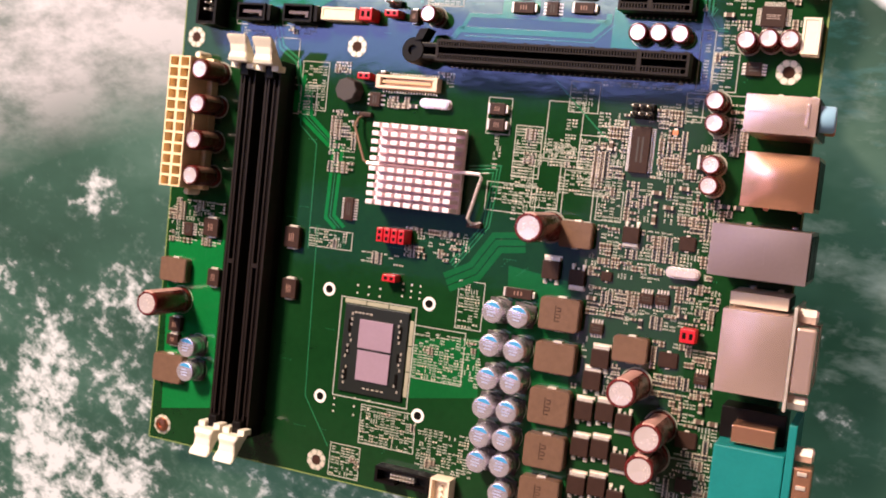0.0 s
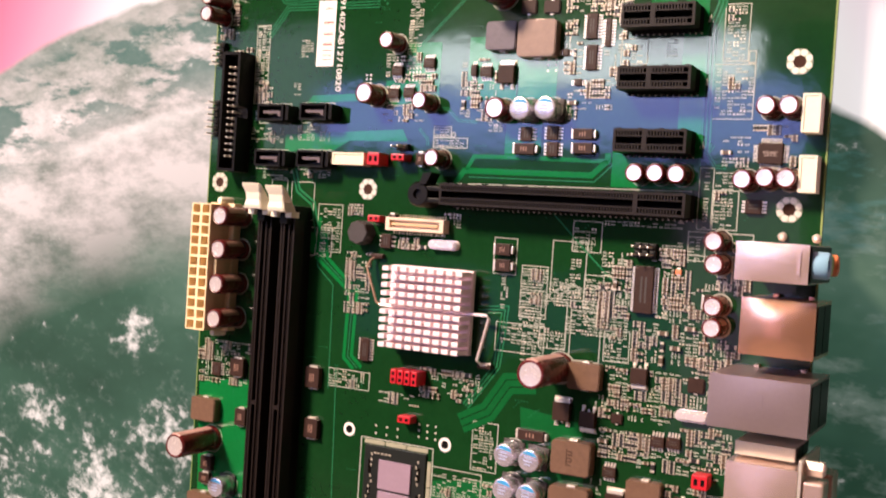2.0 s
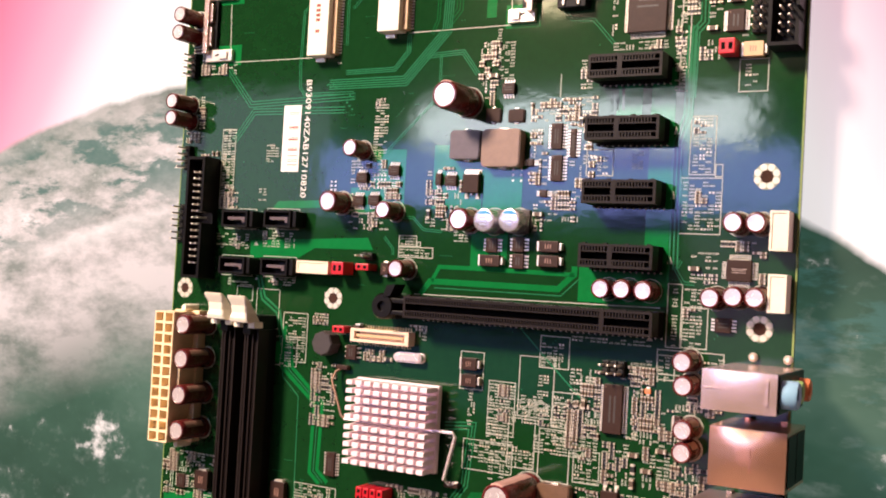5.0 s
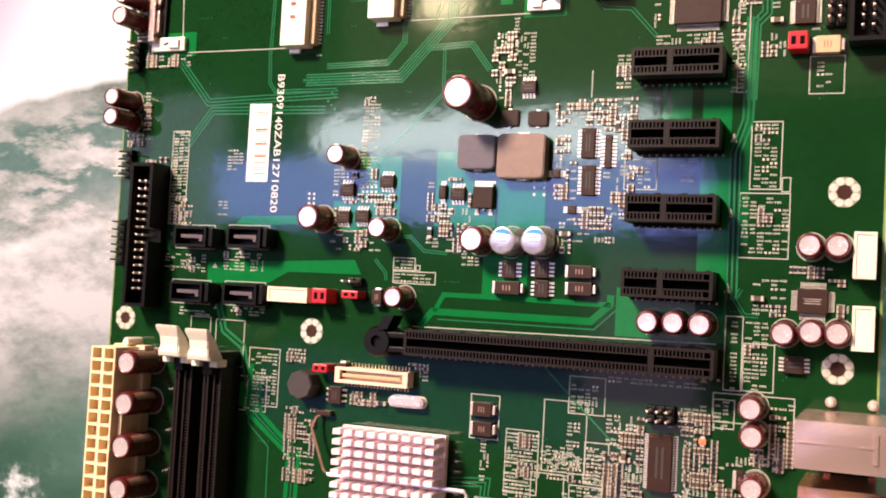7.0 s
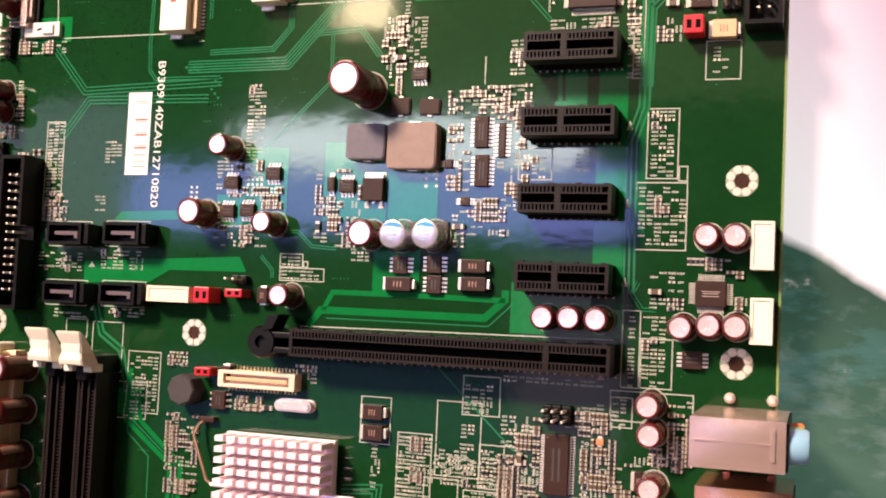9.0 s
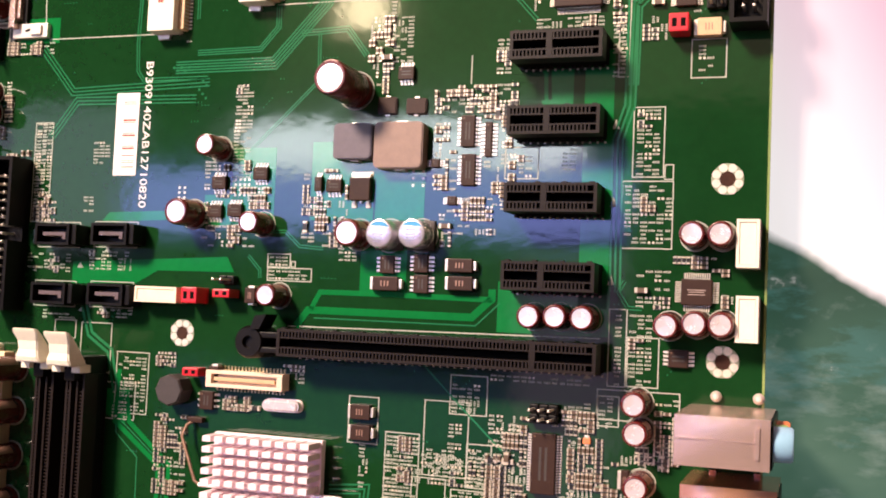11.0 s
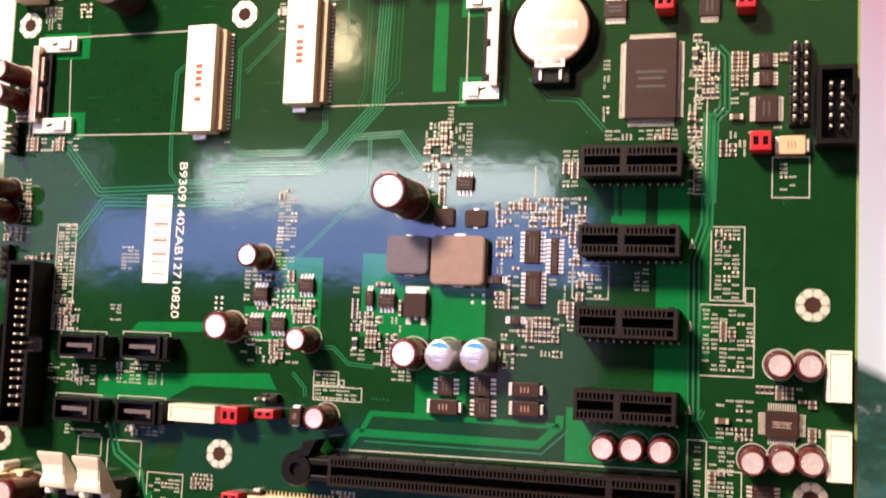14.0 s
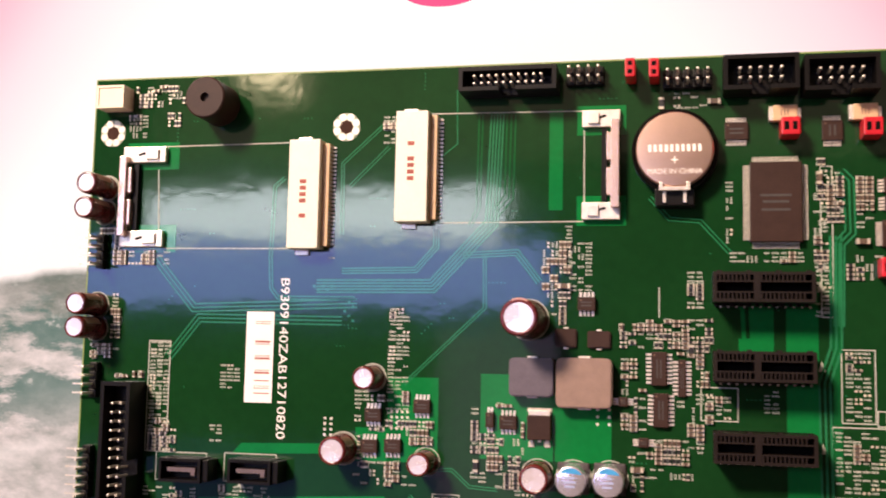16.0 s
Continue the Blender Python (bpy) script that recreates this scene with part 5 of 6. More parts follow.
cbox(bm, 0, 0, 8.2, LBL[3], 0.06, 0.16, 0.03)
part("paper", bm, PAPER, lab)
for dy, t in ((9.9, 0.2), (9.3, 0.2), (4.3, 0.55), (3.6, 0.2), (0.3, 0.2), (-0.4, 0.55), (-3.7, 0.2), (-4.4, 0.55), (-6.6, 0.3), (-8.1, 0.15), (-8.7, 0.2), (-10.1, 0.3)):
    bm = B()
    cbox(bm, 0.9, dy, 4.5, t, 0.16, 0.19)
    part("bar", bm, INKR, lab)
word("B9309140ZAB12710820", -171.7, 59.4, 3.6, -90, PAPER, sx=1.26)

# ---- chips and transistors ----
for c in ((-144.7, 44.5, 4.6, 3.6), (-131.1, 47.2, 4.8, 3.3), (-145.6, 36.1, 4.5, 2.8), (-139.0, 36.4, 4.7, 3.1),
          (-107.6, 43.7, 4.9, 3.5), (-87.2, 75.2, 4.9, 3.3), 
          (-51.9, -90.4, 5.5, 3.0), (-36.2, -77.8, 4.6, 3.5), (-30.9, -77.4, 4.6, 3.5), (-15.1, -101.6, 6.0, 3.7)):
    soic(c[0], c[1], 4.6, 3.6, 4, "y", 1.5, "chip", "small eight-legged black chip")
for x, y in ((-90.3, 21.9), (-80.4, 22.4), (-80.2, 16.8)):
    soic(x, y, 4.2, 4.9, 4, "x", 1.5, "chip", "eight-legged black chip with legs to both sides")
soic(-112.5, 44.2, 2.2, 4.0, 2, "y", 1.5, "chip", "narrow black four-legged chip")
for c in ((-68.5, 58.7, 4.7, 8.4), (-68.0, 48.1, 4.7, 8.0)):
    soic(c[0], c[1], 3.9, 8.6, 8, "x", 1.5, "logic_chip", "sixteen-legged black logic chip", group="logic chips")
soic(-62.7, 56.4, 2.0, 9.5, 9, "x", 1.0, "logic_chip", "slim black logic chip", group="logic chips")
soic(-10.7, 0.3, 5.0, 4.4, 4, "x", 1.5, "chip", "square black chip with four legs each side")
soic(-72.4, 39.7, 2.6, 2.4, 3, "x", 1.2, "chip", "tiny black six-legged chip")
soic(-77.6, 50.0, 2.4, 2.4, 3, "x", 1.2, "chip", "tiny black six-legged chip")
soic(-44.2, -28.6, 6.4, 15.5, 22, "x", 2.0, "bus_chip", "long black chip with fine legs on two sides", group="bus chips")
soic(-11.7, 105.7, 3.1, 3.9, 4, "x", 1.5, "serial_chip", "black serial chip with legs on two sides", group="serial chips")
soic(-11.6, 101.1, 3.1, 3.9, 4, "x", 1.5, "serial_chip", "black serial chip with legs on two sides", group="serial chips")
soic(-11.3, 93.5, 5.2, 6.7, 14, "x", 1.5, "serial_chip", "black serial chip with legs on two sides", group="serial chips")
soic(-48.9, 120.4, 5.8, 4.6, 12, "y", 1.2, "serial_chip", "flat black chip with fine legs above and below", group="serial chips")
soic(-25.3, 120.0, 5.0, 5.2, 12, "y", 1.2, "serial_chip", "flat black chip with fine legs above and below", group="serial chips")
soic(-151.2, -60.4, 3.9, 8.6, 8, "x", 1.5, "logic_chip", "sixteen-legged black logic chip", group="logic chips")
soic(-222.5, -76.4, 4.2, 5.4, 5, "x", 1.2, "chip", "black chip with legs each side")
soic(-144.7, -19.0, 4.4, 5.2, 3, "x", 1.8, "chip", "black regulator beside the display connector")

for c in ((-92.6, 66.2, 5.7, 4.9), (-83.9, 65.9, 6.0, 4.5), (-26.6, -97.2, 6.5, 5.2), (-17.6, -122.6, 7.0, 5.5), (-50.6, -72.3, 3.9, 3.3),
          (-24.9, -58.0, 5.4, 4.8), (-16.6, -137.8, 5.6, 4.7)):
    inductor(c[0], c[1], c[2], c[3], 1.1, CHIP, "flat square leadless black chip", marks=False)
for t in ((-99.3, 42.7, 6.3, 6.1), (-70.1, -72.5, 7.5, 7.7), (-49.3, -100.3, 5.9, 6.2), (-51.3, -108.2, 7.0, 5.0),
          (-52.9, -119.0, 7.3, 5.5), (-45.6, -118.2, 6.8, 5.6), (-52.8, -131.7, 6.9, 5.7), (-45.8, -131.0, 6.6, 5.6), (-52.5, -145.1, 7.1, 5.6), (-45.4, -144.1, 7.0, 5.4)):
    dpak(t[0], t[1], 6.2, 6.4)
for t in ((-60.6, -74.0, 6.3, 5.4), (-38.8, -120.4, 5.9, 4.1), (-38.9, -134.1, 5.6, 4.1), (-38.8, -146.9, 6.1, 4.9), (-43.8, -57.2, 5.7, 2.4)):
    dpak(t[0], t[1], 5.6, 5.4, 2.2, False)


def tantalum(cx, cy, w, l, h, material, label, ends="x"):
    """A moulded block capacitor with folded metal ends."""
    s = thing("block_capacitor", cx, cy, label, "capacitor", "block capacitors")
    bm = B()
    cbox(bm, 0, 0, w, l, 0.2, h, 0.2)
    part("block", bm, material, s)
    for e in (-1, 1):
        bm = B()
        if ends == "x":
            cbox(bm, e * (w / 2 + 0.3), 0, 1.2, l * (0.92 if e < 0 else 0.66), 0, h * 0.75, 0.1)
        else:
            cbox(bm, 0, e * (l / 2 + 0.25), w * 0.6, 0.7, 0, h * 0.7, 0.1)
        part("metal_end", bm, TIN, s)
    bm = B()
    for k in range(3):
        cbox(bm, -w * 0.15 + k * w * 0.13, 0, w * 0.05, l * 0.4, h - 0.01, h + 0.02)
    part("printed_mark", bm, SLEEVE_MARK, s)
    return s


for c in ((-68.8, 22.1, 7.0, 3.6), (-68.6, 17.3, 7.0, 3.7), (-90.2, 16.6, 7.5, 3.8), (-95.9, -18.9, 5.8, 4.0), (-95.6, -24.5, 5.8, 4.1),
          (-80.6, -82.3, 9.8, 3.4), (-22.9, -30.9, 2.0, 5.0)):
    tantalum(c[0], c[1], c[2], c[3], 2.6, CHIP, "black block capacitor with tinned ends")
for c in ((-173.7, -73.8, 6.4, 7.9), (-172.9, -93.5, 6.1, 7.5), (-207.7, -94.1, 5.3, 6.7), (-210.9, -74.4, 6.7, 7.1), (-224.0, -115.3, 5.6, 5.6), (-224.5, -121.6, 5.5, 4.2)):
    tantalum(c[0], c[1], c[2], c[3], 2.6, CHIP, "black block capacitor with tinned ends", "y")
for c in ((-36.9, 124.5, 6.0, 4.0), (-17.5, 124.3, 5.9, 4.1), (-5.2, 84.1, 6.0, 4.5)):
    tantalum(c[0], c[1], c[2], c[3], 3.0, TAN, "tan block fuse with tinned ends")
for c in ((-131.6, 11.8), (-142.1, -11.2)):
    tantalum(c[0], c[1], 3.2, 4.4, 3, CHIP, "small black block by a connector", "y")
tantalum(-33.2, -21.9, 2.0, 1.6, 1.0, ORANGE, "small orange ceramic block on the board", "y")

# ---- copper areas and tracks under the mask ----
rect("copper_area", -97.9, 45.1, 34.6, 22.4, POUR)
rect("copper_area", -44.3, 69.5, 8.6, 18.0, POUR)
rect("copper_area", -33.1, 46.0, 7.8, 68.0, POUR)
rect("copper_area", -24.9, 62.0, 2.2, 60.0, POUR2)
rect("copper_area", -133.8, 43.5, 14.0, 22.8, POUR)
rect("copper_area", -91.9, 19.9, 13.8, 12.7, POUR)
rect("copper_area", -143.4, 36.5, 12.8, 9.0, POUR)
rect("copper_area", -43.6, 11.5, 30.0, 13.5, POUR)
rect("copper_area", -95.7, 114.0, 3.7, 27.5, POUR)
rect("copper_gap", -95.5, 38.0, 0.5, 16.0, MASK, 0.11)
poly("copper_area", [(-231.9, -82.1), (-228.5, -150.9), (-205.1, -146.6), (-205.4, -78.8)], POUR)
poly("copper_area", [(-195.2, 20.1), (-195.2, 13.4), (-171.9, 14.2), (-164.7, 18.2), (-138.7, 18.4), (-141.2, 22.8)], POUR)
poly("copper_area", [(-183.0, 35.5), (-185.8, 32.5), (-154.1, 33.7), (-154.3, 36.4)], POUR)
poly("copper_area", [(-119.0, -104.8), (-119.9, -127.1), (-92.4, -122.1), (-93.8, -100.7)], POUR2)
poly("copper_area", [(-86.2, -73.2), (-79.2, -151.4), (-56.2, -150.5), (-63.0, -76.0)], POUR2)
poly("copper_area", [(-181.7, -18.0), (-182.2, -24.6), (-173.1, -28.2), (-171.8, -17.3)], POUR)
traces([(-113.6, 8.4), (-110.8, 13.6), (-89.9, 13.6), (-60.1, 13.2)], 1, 1.0, 1.5, POUR)
traces([(-118.0, 3.6), (-114.3, 8.4), (-65.7, 8.3), (-60.2, 13.4), (-60.2, 16.0)], 1, 1.0, 2.1, POUR)
traces([(-112.4, 6.2), (-64.6, 6.1), (-58.0, 12.4)], 1, 1.0, 0.4)
traces([(-134.3, 23.3), (-130.4, 19.4), (-130.2, 17.0)], 2, 0.7, 0.35)
traces([(-211.5, 87.2), (-199.2, 73.1), (-150.4, 74.8)], 3, 1.1, 0.45)
traces([(-206.4, 58.9), (-197.4, 70.2), (-154.7, 69.9)], 3, 1.1, 0.45)
traces([(-70.9, 103.4), (-65.9, 97.7), (-58.0, 97.0), (-50.6, 88.7)], 2, 0.9, 0.35)
traces([(-24.8, 93.1), (-25.0, 64.9), (-27.9, 56.0), (-27.4, 16.4)], 3, 1.3, 0.6)
traces([(-162.4, 79.5), (-129.2, 79.7), (-113.0, 96.9), (-111.8, 127.3)], 5, 0.85, 0.5)
traces([(-108.0, 127.2), (-108.4, 104.0), (-112.0, 99.6)], 3, 1.2, 0.5, POUR2)
traces([(-116.4, 127.4), (-116.8, 101.0), (-119.0, 96.0)], 2, 1.0, 0.5, POUR2)
traces([(-155.1, 83.8), (-134.0, 84.1), (-128.3, 90.4), (-128.6, 105.7)], 3, 0.7, 0.42)
traces([(-120.7, 88.2), (-106.0, 88.9), (-99.8, 80.9)], 3, 0.75, 0.42)
traces([(-114.8, 88.2), (-114.5, 74.0), (-123.4, 65.5), (-136.5, 53.0)], 2, 0.7, 0.38)
traces([(-155.4, 94.0), (-155.7, 114.1), (-144.0, 124.7)], 2, 0.75, 0.35)
traces([(-153.4, 107.6), (-142.2, 118.6)], 2, 0.8, 0.3)
traces([(-130.7, 112.8), (-122.9, 118.9), (-123.2, 134.0)], 1, 0.75, 0.35)
traces([(-172.8, 110.3), (-175.7, 107.9), (-176.3, 87.7), (-175.8, 78.9), (-173.7, 76.2), (-151.1, 76.2)], 2, 0.8, 0.4)
traces([(-128.1, 30.4), (-122.7, 30.6), (-118.0, 26.4), (-110.4, 25.9)], 2, 0.7, 0.35)
traces([(-176.0, -11.8), (-176.6, -27.4), (-160.6, -39.4), (-161.2, -64.8), (-156.6, -68.6)], 1, 1.0, 1.5, POUR)
traces([(-173.0, -18.4), (-171.6, -27.2), (-157.0, -39.0), (-157.8, -63.6), (-153.0, -67.6)], 1, 1.0, 1.5, POUR)
traces([(-174.4, -15.0), (-174.2, -27.3), (-158.8, -39.2), (-159.5, -64.2), (-155.0, -68.0)], 1, 1.0, 0.4)
traces([(-176.2, -27.9), (-176.0, -30.8), (-168.2, -37.5), (-167.6, -77.4)], 1, 1.0, 0.4)
traces([(-164.4, -68.4), (-162.5, -133.8), (-150.6, -151.4)], 1, 0.9, 0.4)
for k in range(5):
    rect("test_pad", -163.0 + 1.3 * k, 79.5 - 0.9 * (k % 2), 0.8, 0.8, TRACE, 0.09)
    rect("test_pad", -151.5 - 1.2 * (k % 3), 70.0 + 1.3 * k, 0.7, 0.7, TRACE, 0.09)
traces([(-24.9, 19.4), (-26.5, 16.5), (-23.9, 12.5), (-20.3, 12.4)], 2, 0.8, 0.3)
traces([(-107.7, -76.0), (-96.3, -60.3), (-94.4, -40.0), (-105.1, -41.0)], 3, 1.2, 0.5)
traces([(-109.1, -82.4), (-98.7, -76.9), (-91.4, -65.8), (-80.9, -64.5)], 3, 2.6, 2.2, POUR2)
traces([(-190.1, 6.7), (-187.4, -1.8), (-179.9, -6.6), (-177.0, -18.3)], 2, 1.6, 0.9)
traces([(-79.1, -4.8), (-65.7, -17.5), (-55.9, -26.4)], 1, 1.0, 0.5)
traces([(-23.5, 109.4), (-21.4, 107.1), (-21.2, 94.0), (-23.9, 91.1), (-24.3, 70.2)], 3, 1.2, 0.5)
traces([(-57.2, 74.7), (-48.6, 73.7), (-48.3, 66.8)], 3, 2.0, 1.0, MASK)
# ---- printed outlines ----
for r in ((-19.9, 55.3, 8.2, 18.4), (-19.8, 36.5, 13.2, 17.6), (-26.3, 2.2, 4.8, 20.0), (-124.3, 22.2, 7.4, 4.0), (-120.8, 18.2, 14.2, 3.9), (-119.7, 21.2, 1.6, 1.8), (-196.6, -0.6, 8.0, 5.7), (-65.6, -12.5, 10.6, 10.7), (-71.6, -24.5, 12.8, 20.3),
          (-84.0, -32.9, 10.1, 18.3), (-62.1, -31.1, 7.1, 11.8), (-28.1, -14.1, 5.8, 7.9), (-171.5, -15.7, 11.5, 18.5), (-209.1, 47.9, 6.8, 31.5), (-19.7, -1.2, 8.2, 12.8),
          (-185.1, -5.8, 11.2, 15.2), (-88.3, -49.5, 18.8, 10.4), (-76.0, -43.5, 10.0, 16.7), (-64.1, -46.2, 11.1, 17.3),
          (-52.7, -48.4, 9.1, 10.6), (-99.1, -89.5, 10.2, 17.6), (-109.5, -109.4, 20.3, 19.6), (-126.7, -140.0, 22.9, 14.9), (-143.1, -155.7, 12.9, 12.7), (-175.3, -21.3, 10.7, 11.1),
          (-5.4, 76.6, 8.9, 10.2), (-53.4, 50.0, 9.4, 8.7), (-14.5, 47.5, 2.4, 4.0), (-26.9, 91.7, 3.1, 38.7),
          (-95.8, -21.2, 9.1, 13.0), (-158.3, -72.7, 18.9, 7.0), (-20.6, -12.4, 21.1, 7.9)):
    outline(r[0], r[1], r[2], r[3], 0.28)
# printed outlines that also paint in the bright reflections along the connectors' lips
for x, y in ((-201.5, 28.3), (-180.7, 28.7), (-201.8, 10.1), (-181.0, 10.4)):
    outline(x + 0.5, y, 15.6, 8.0, 0.25)
line(-210.9, 120.1, -171.8, 120.4)
line(-209.3, 90.2, -170.7, 90.1)
line(-212.1, 113.4, -211.2, 95.1)
line(-130.2, 127.5, -88.6, 127.1)
line(-128.8, 97.0, -88.1, 97.2)
line(-88.2, 122.0, -88.1, 102.1)
line(-120.4, 3.6, -30.8, 4.3)
line(-68.5, 79.7, -68.5, 71.9)
for k in range(4):
    y = 19.6 + 20.32 * k
    bm = B()
    prism(bm, [(-29.4, y - 1.4), (-27.6, y - 1.4), (-28.5, y + 1.2)], 0, 0.07)
    part("silkscreen_arrow", bm, SILK, board)
for p in ((-33.7, -5.4), (-192.5, 19.1), (-182.8, 24.2), (-191.0, 5.8), (-182.8, 5.8)):
    bm = B()
    prism(bm, [(p[0] - 1.1, p[1] - 0.8), (p[0] + 1.1, p[1] - 0.8), (p[0], p[1] + 0.9)], 0, 0.07)
    part("silkscreen_arrow", bm, SILK, board)

# ---- small parts and small print, filled in between the larger components ----
TAKEN = []
bpy.context.view_layer.update()
inv = BOARD.inverted()
for ob in list(scene.objects):
    if ob.parent is None and ob.type == "EMPTY" and ob is not board:
        lo, hi = [1e9, 1e9], [-1e9, -1e9]
        for c in ob.children:
            if c.type != "MESH":
                continue
            for v in c.bound_box:
                q = inv @ c.matrix_world @ Vector(v)
                for i in (0, 1):
                    lo[i], hi[i] = min(lo[i], q[i] / MM), max(hi[i], q[i] / MM)
        TAKEN.append((lo[0], lo[1], hi[0], hi[1]))
for x, y in HOLES:
    TAKEN.append((x - 4.2, y - 4.2, x + 4.2, y + 4.2))
for x, y in CPU_HOLES:
    TAKEN.append((x - 2.7, y - 2.7, x + 2.7, y + 2.7))


def is_free(x, y, w, l):
    if x - w / 2 < XL + 0.6 or x + w / 2 > XR - 0.6 or y - l / 2 < YB + 0.6 or y + l / 2 > YT - 0.6:
        return False
    return not any(x + w / 2 > a and x - w / 2 < c and y + l / 2 > b and y - l / 2 < d for a, b, c, d in TAKEN)


SMALL, PRINT, PADS = [], [], []          # (x, y, turned, kind), (x, y, w, l)
rnd = random.Random(11)


def field(r, p_part, p_print, big=1.0, upright=0.4, large=0.0):
    """Fills a patch of the board with chip resistors and capacitors, bare pads and small print, in short aligned runs."""
    cx, cy, w, l = r
    x0, y0, x1, y1 = cx - w / 2, cy - l / 2, cx + w / 2, cy + l / 2
    a, b = 2.25 * big, 1.12 * big
    bw, bl = 2 * a, 4 * b
    yy = y0
    while yy < y1 - 0.5:
        xx = x0
        while xx < x1 - 0.5:
            turned = rnd.random() < upright
            if large and rnd.random() < large:
                mx, my = xx + 1.6, yy + 1.3
                if is_free(mx, my, 4.0, 4.0):
                    SMALL.append((mx, my, turned, "c" if rnd.random() < 0.6 else "r", 1.7))
                    xx += bw
                    continue
            sx, sy = (b, a) if turned else (a, b)
            kind = rnd.random()
            run = rnd.random()
            py = yy
            while py + sy <= min(yy + bl, y1) + 0.3:
                px = xx
                while px + sx <= min(xx + bw, x1) + 0.3:
                    q = rnd.random()
                    mx, my = px + sx / 2, py + sy / 2
                    if is_free(mx, my, sx * 0.95, sy * 0.95):
                        if (run < p_part / (p_part + p_print + 1e-6) and q < 0.86) and (p_part + p_print) > rnd.random():
                            SMALL.append((mx, my, turned, "r" if kind < 0.45 else "c", big))
                        elif q < p_print:
                            n = rnd.choice((3, 4, 4))
                            for k in range(n):
                                o = (k - (n - 1) / 2) * 0.5 * big
                                ww, ll = 0.29 * big, rnd.uniform(0.48, 0.64) * big
                                PRINT.append((mx, my + o, ll, ww) if turned else (mx + o, my, ww, ll))
                        elif q > 0.93:
                            for e in (-1, 1):
                                PADS.append((mx + (0 if turned else e * 0.55), my + (e * 0.55 if turned else 0), 0.6, 0.6))
                    px += sx
                py += sy
            xx += bw
        yy += bl


for r in ((-43.1, -60.5, 31.8, 9.8), (-44.7, -71.0, 25.4, 3.3), (-47.3, -81.1, 18.5, 9.9), (-34.0, -84.9, 18.9, 5.7), (-22.5, -57.2, 13.6, 17.1), (-16.0, -78.9, 8.2, 17.6), (-24.0, -76.7, 10.4, 8.9),
          (-21.2, -104.0, 22.2, 5.1), (-17.1, -113.1, 15.3, 7.8), (-18.3, -130.6, 21.5, 3.3), (-17.1, -139.9, 21.9, 6.8), (-38.3, -96.6, 15.9, 10.9), (-50.6, -104.5, 16.7, 22.7),
          (-54.0, -27.8, 12.2, 22.9), (-59.9, -35.1, 9.8, 15.5), (-33.9, -26.5, 12.5, 25.1), (-22.4, -45.0, 23.4, 10.5), (-39.1, -45.9, 16.9, 13.3), (-25.5, -33.7, 7.4, 15.1), (-15.2, -24.4, 7.2, 7.6),
          (-219.9, -73.1, 28.0, 18.4), (-153.7, -35.3, 17.6, 24.3), (-135.0, -77.0, 19.3, 4.9), (-127.1, -61.8, 35.6, 0.0), (-114.1, -69.6, 26.0, 11.2),
          (-95.0, 81.3, 8.4, 23.3), (-69.7, 67.9, 18.1, 8.5), (-74.5, 53.4, 7.7, 21.9), (-63.2, 56.0, 6.5, 14.7), (-67.9, 37.9, 17.2, 7.5), (-110.2, 37.4, 15.3, 22.4), (-138.9, 38.3, 23.1, 25.5),
          (-17.3, 16.9, 9.6, 11.1), (-0.3, 17.5, 5.8, 11.0), (-7.0, 24.0, 11.9, 4.6), (-15.4, -17.9, 11.1, 17.5), (-53.5, -28.4, 10.3, 21.2), (-37.5, -29.1, 6.3, 16.8), (-19.7, -25.4, 10.0, 3.4),
          (-58.2, 60.0, 6.8, 48.0), (-116.7, -10.2, 8.4, 7.4), (-159.0, -7.9, 8.1, 4.5), (-139.4, -19.0, 18.9, 5.2), (-128.0, -25.0, 18.3, 2.6),
          (-214.0, 135.4, 19.5, 7.4), (-206.8, 131.8, 6.3, 12.0), (-218.5, 91.1, 22.3, 11.7), (-227.7, 70.8, 12.6, 13.9), (-227.1, 60.5, 12.1, 4.7), (-217.7, 54.2, 10.0, 3.0), (-207.6, 36.8, 12.7, 9.1),
          (-28.2, 98.6, 4.1, 29.0), (-16.8, 99.4, 6.4, 18.3), (-7.8, 98.1, 3.8, 21.6), (-24.8, 102.5, 4.4, 12.6), (-18.0, 84.9, 9.0, 6.5), 
          (-75.9, 30.0, 8.4, 6.0), (-62.3, 130.8, 14.5, 7.3)):
    field(r, 0.66 if r[0] > -95 and r[1] < -20 else 0.54, 0.55 if r[0] > -95 and r[1] < -20 else 0.38, 1.0, 0.3, 0.10)
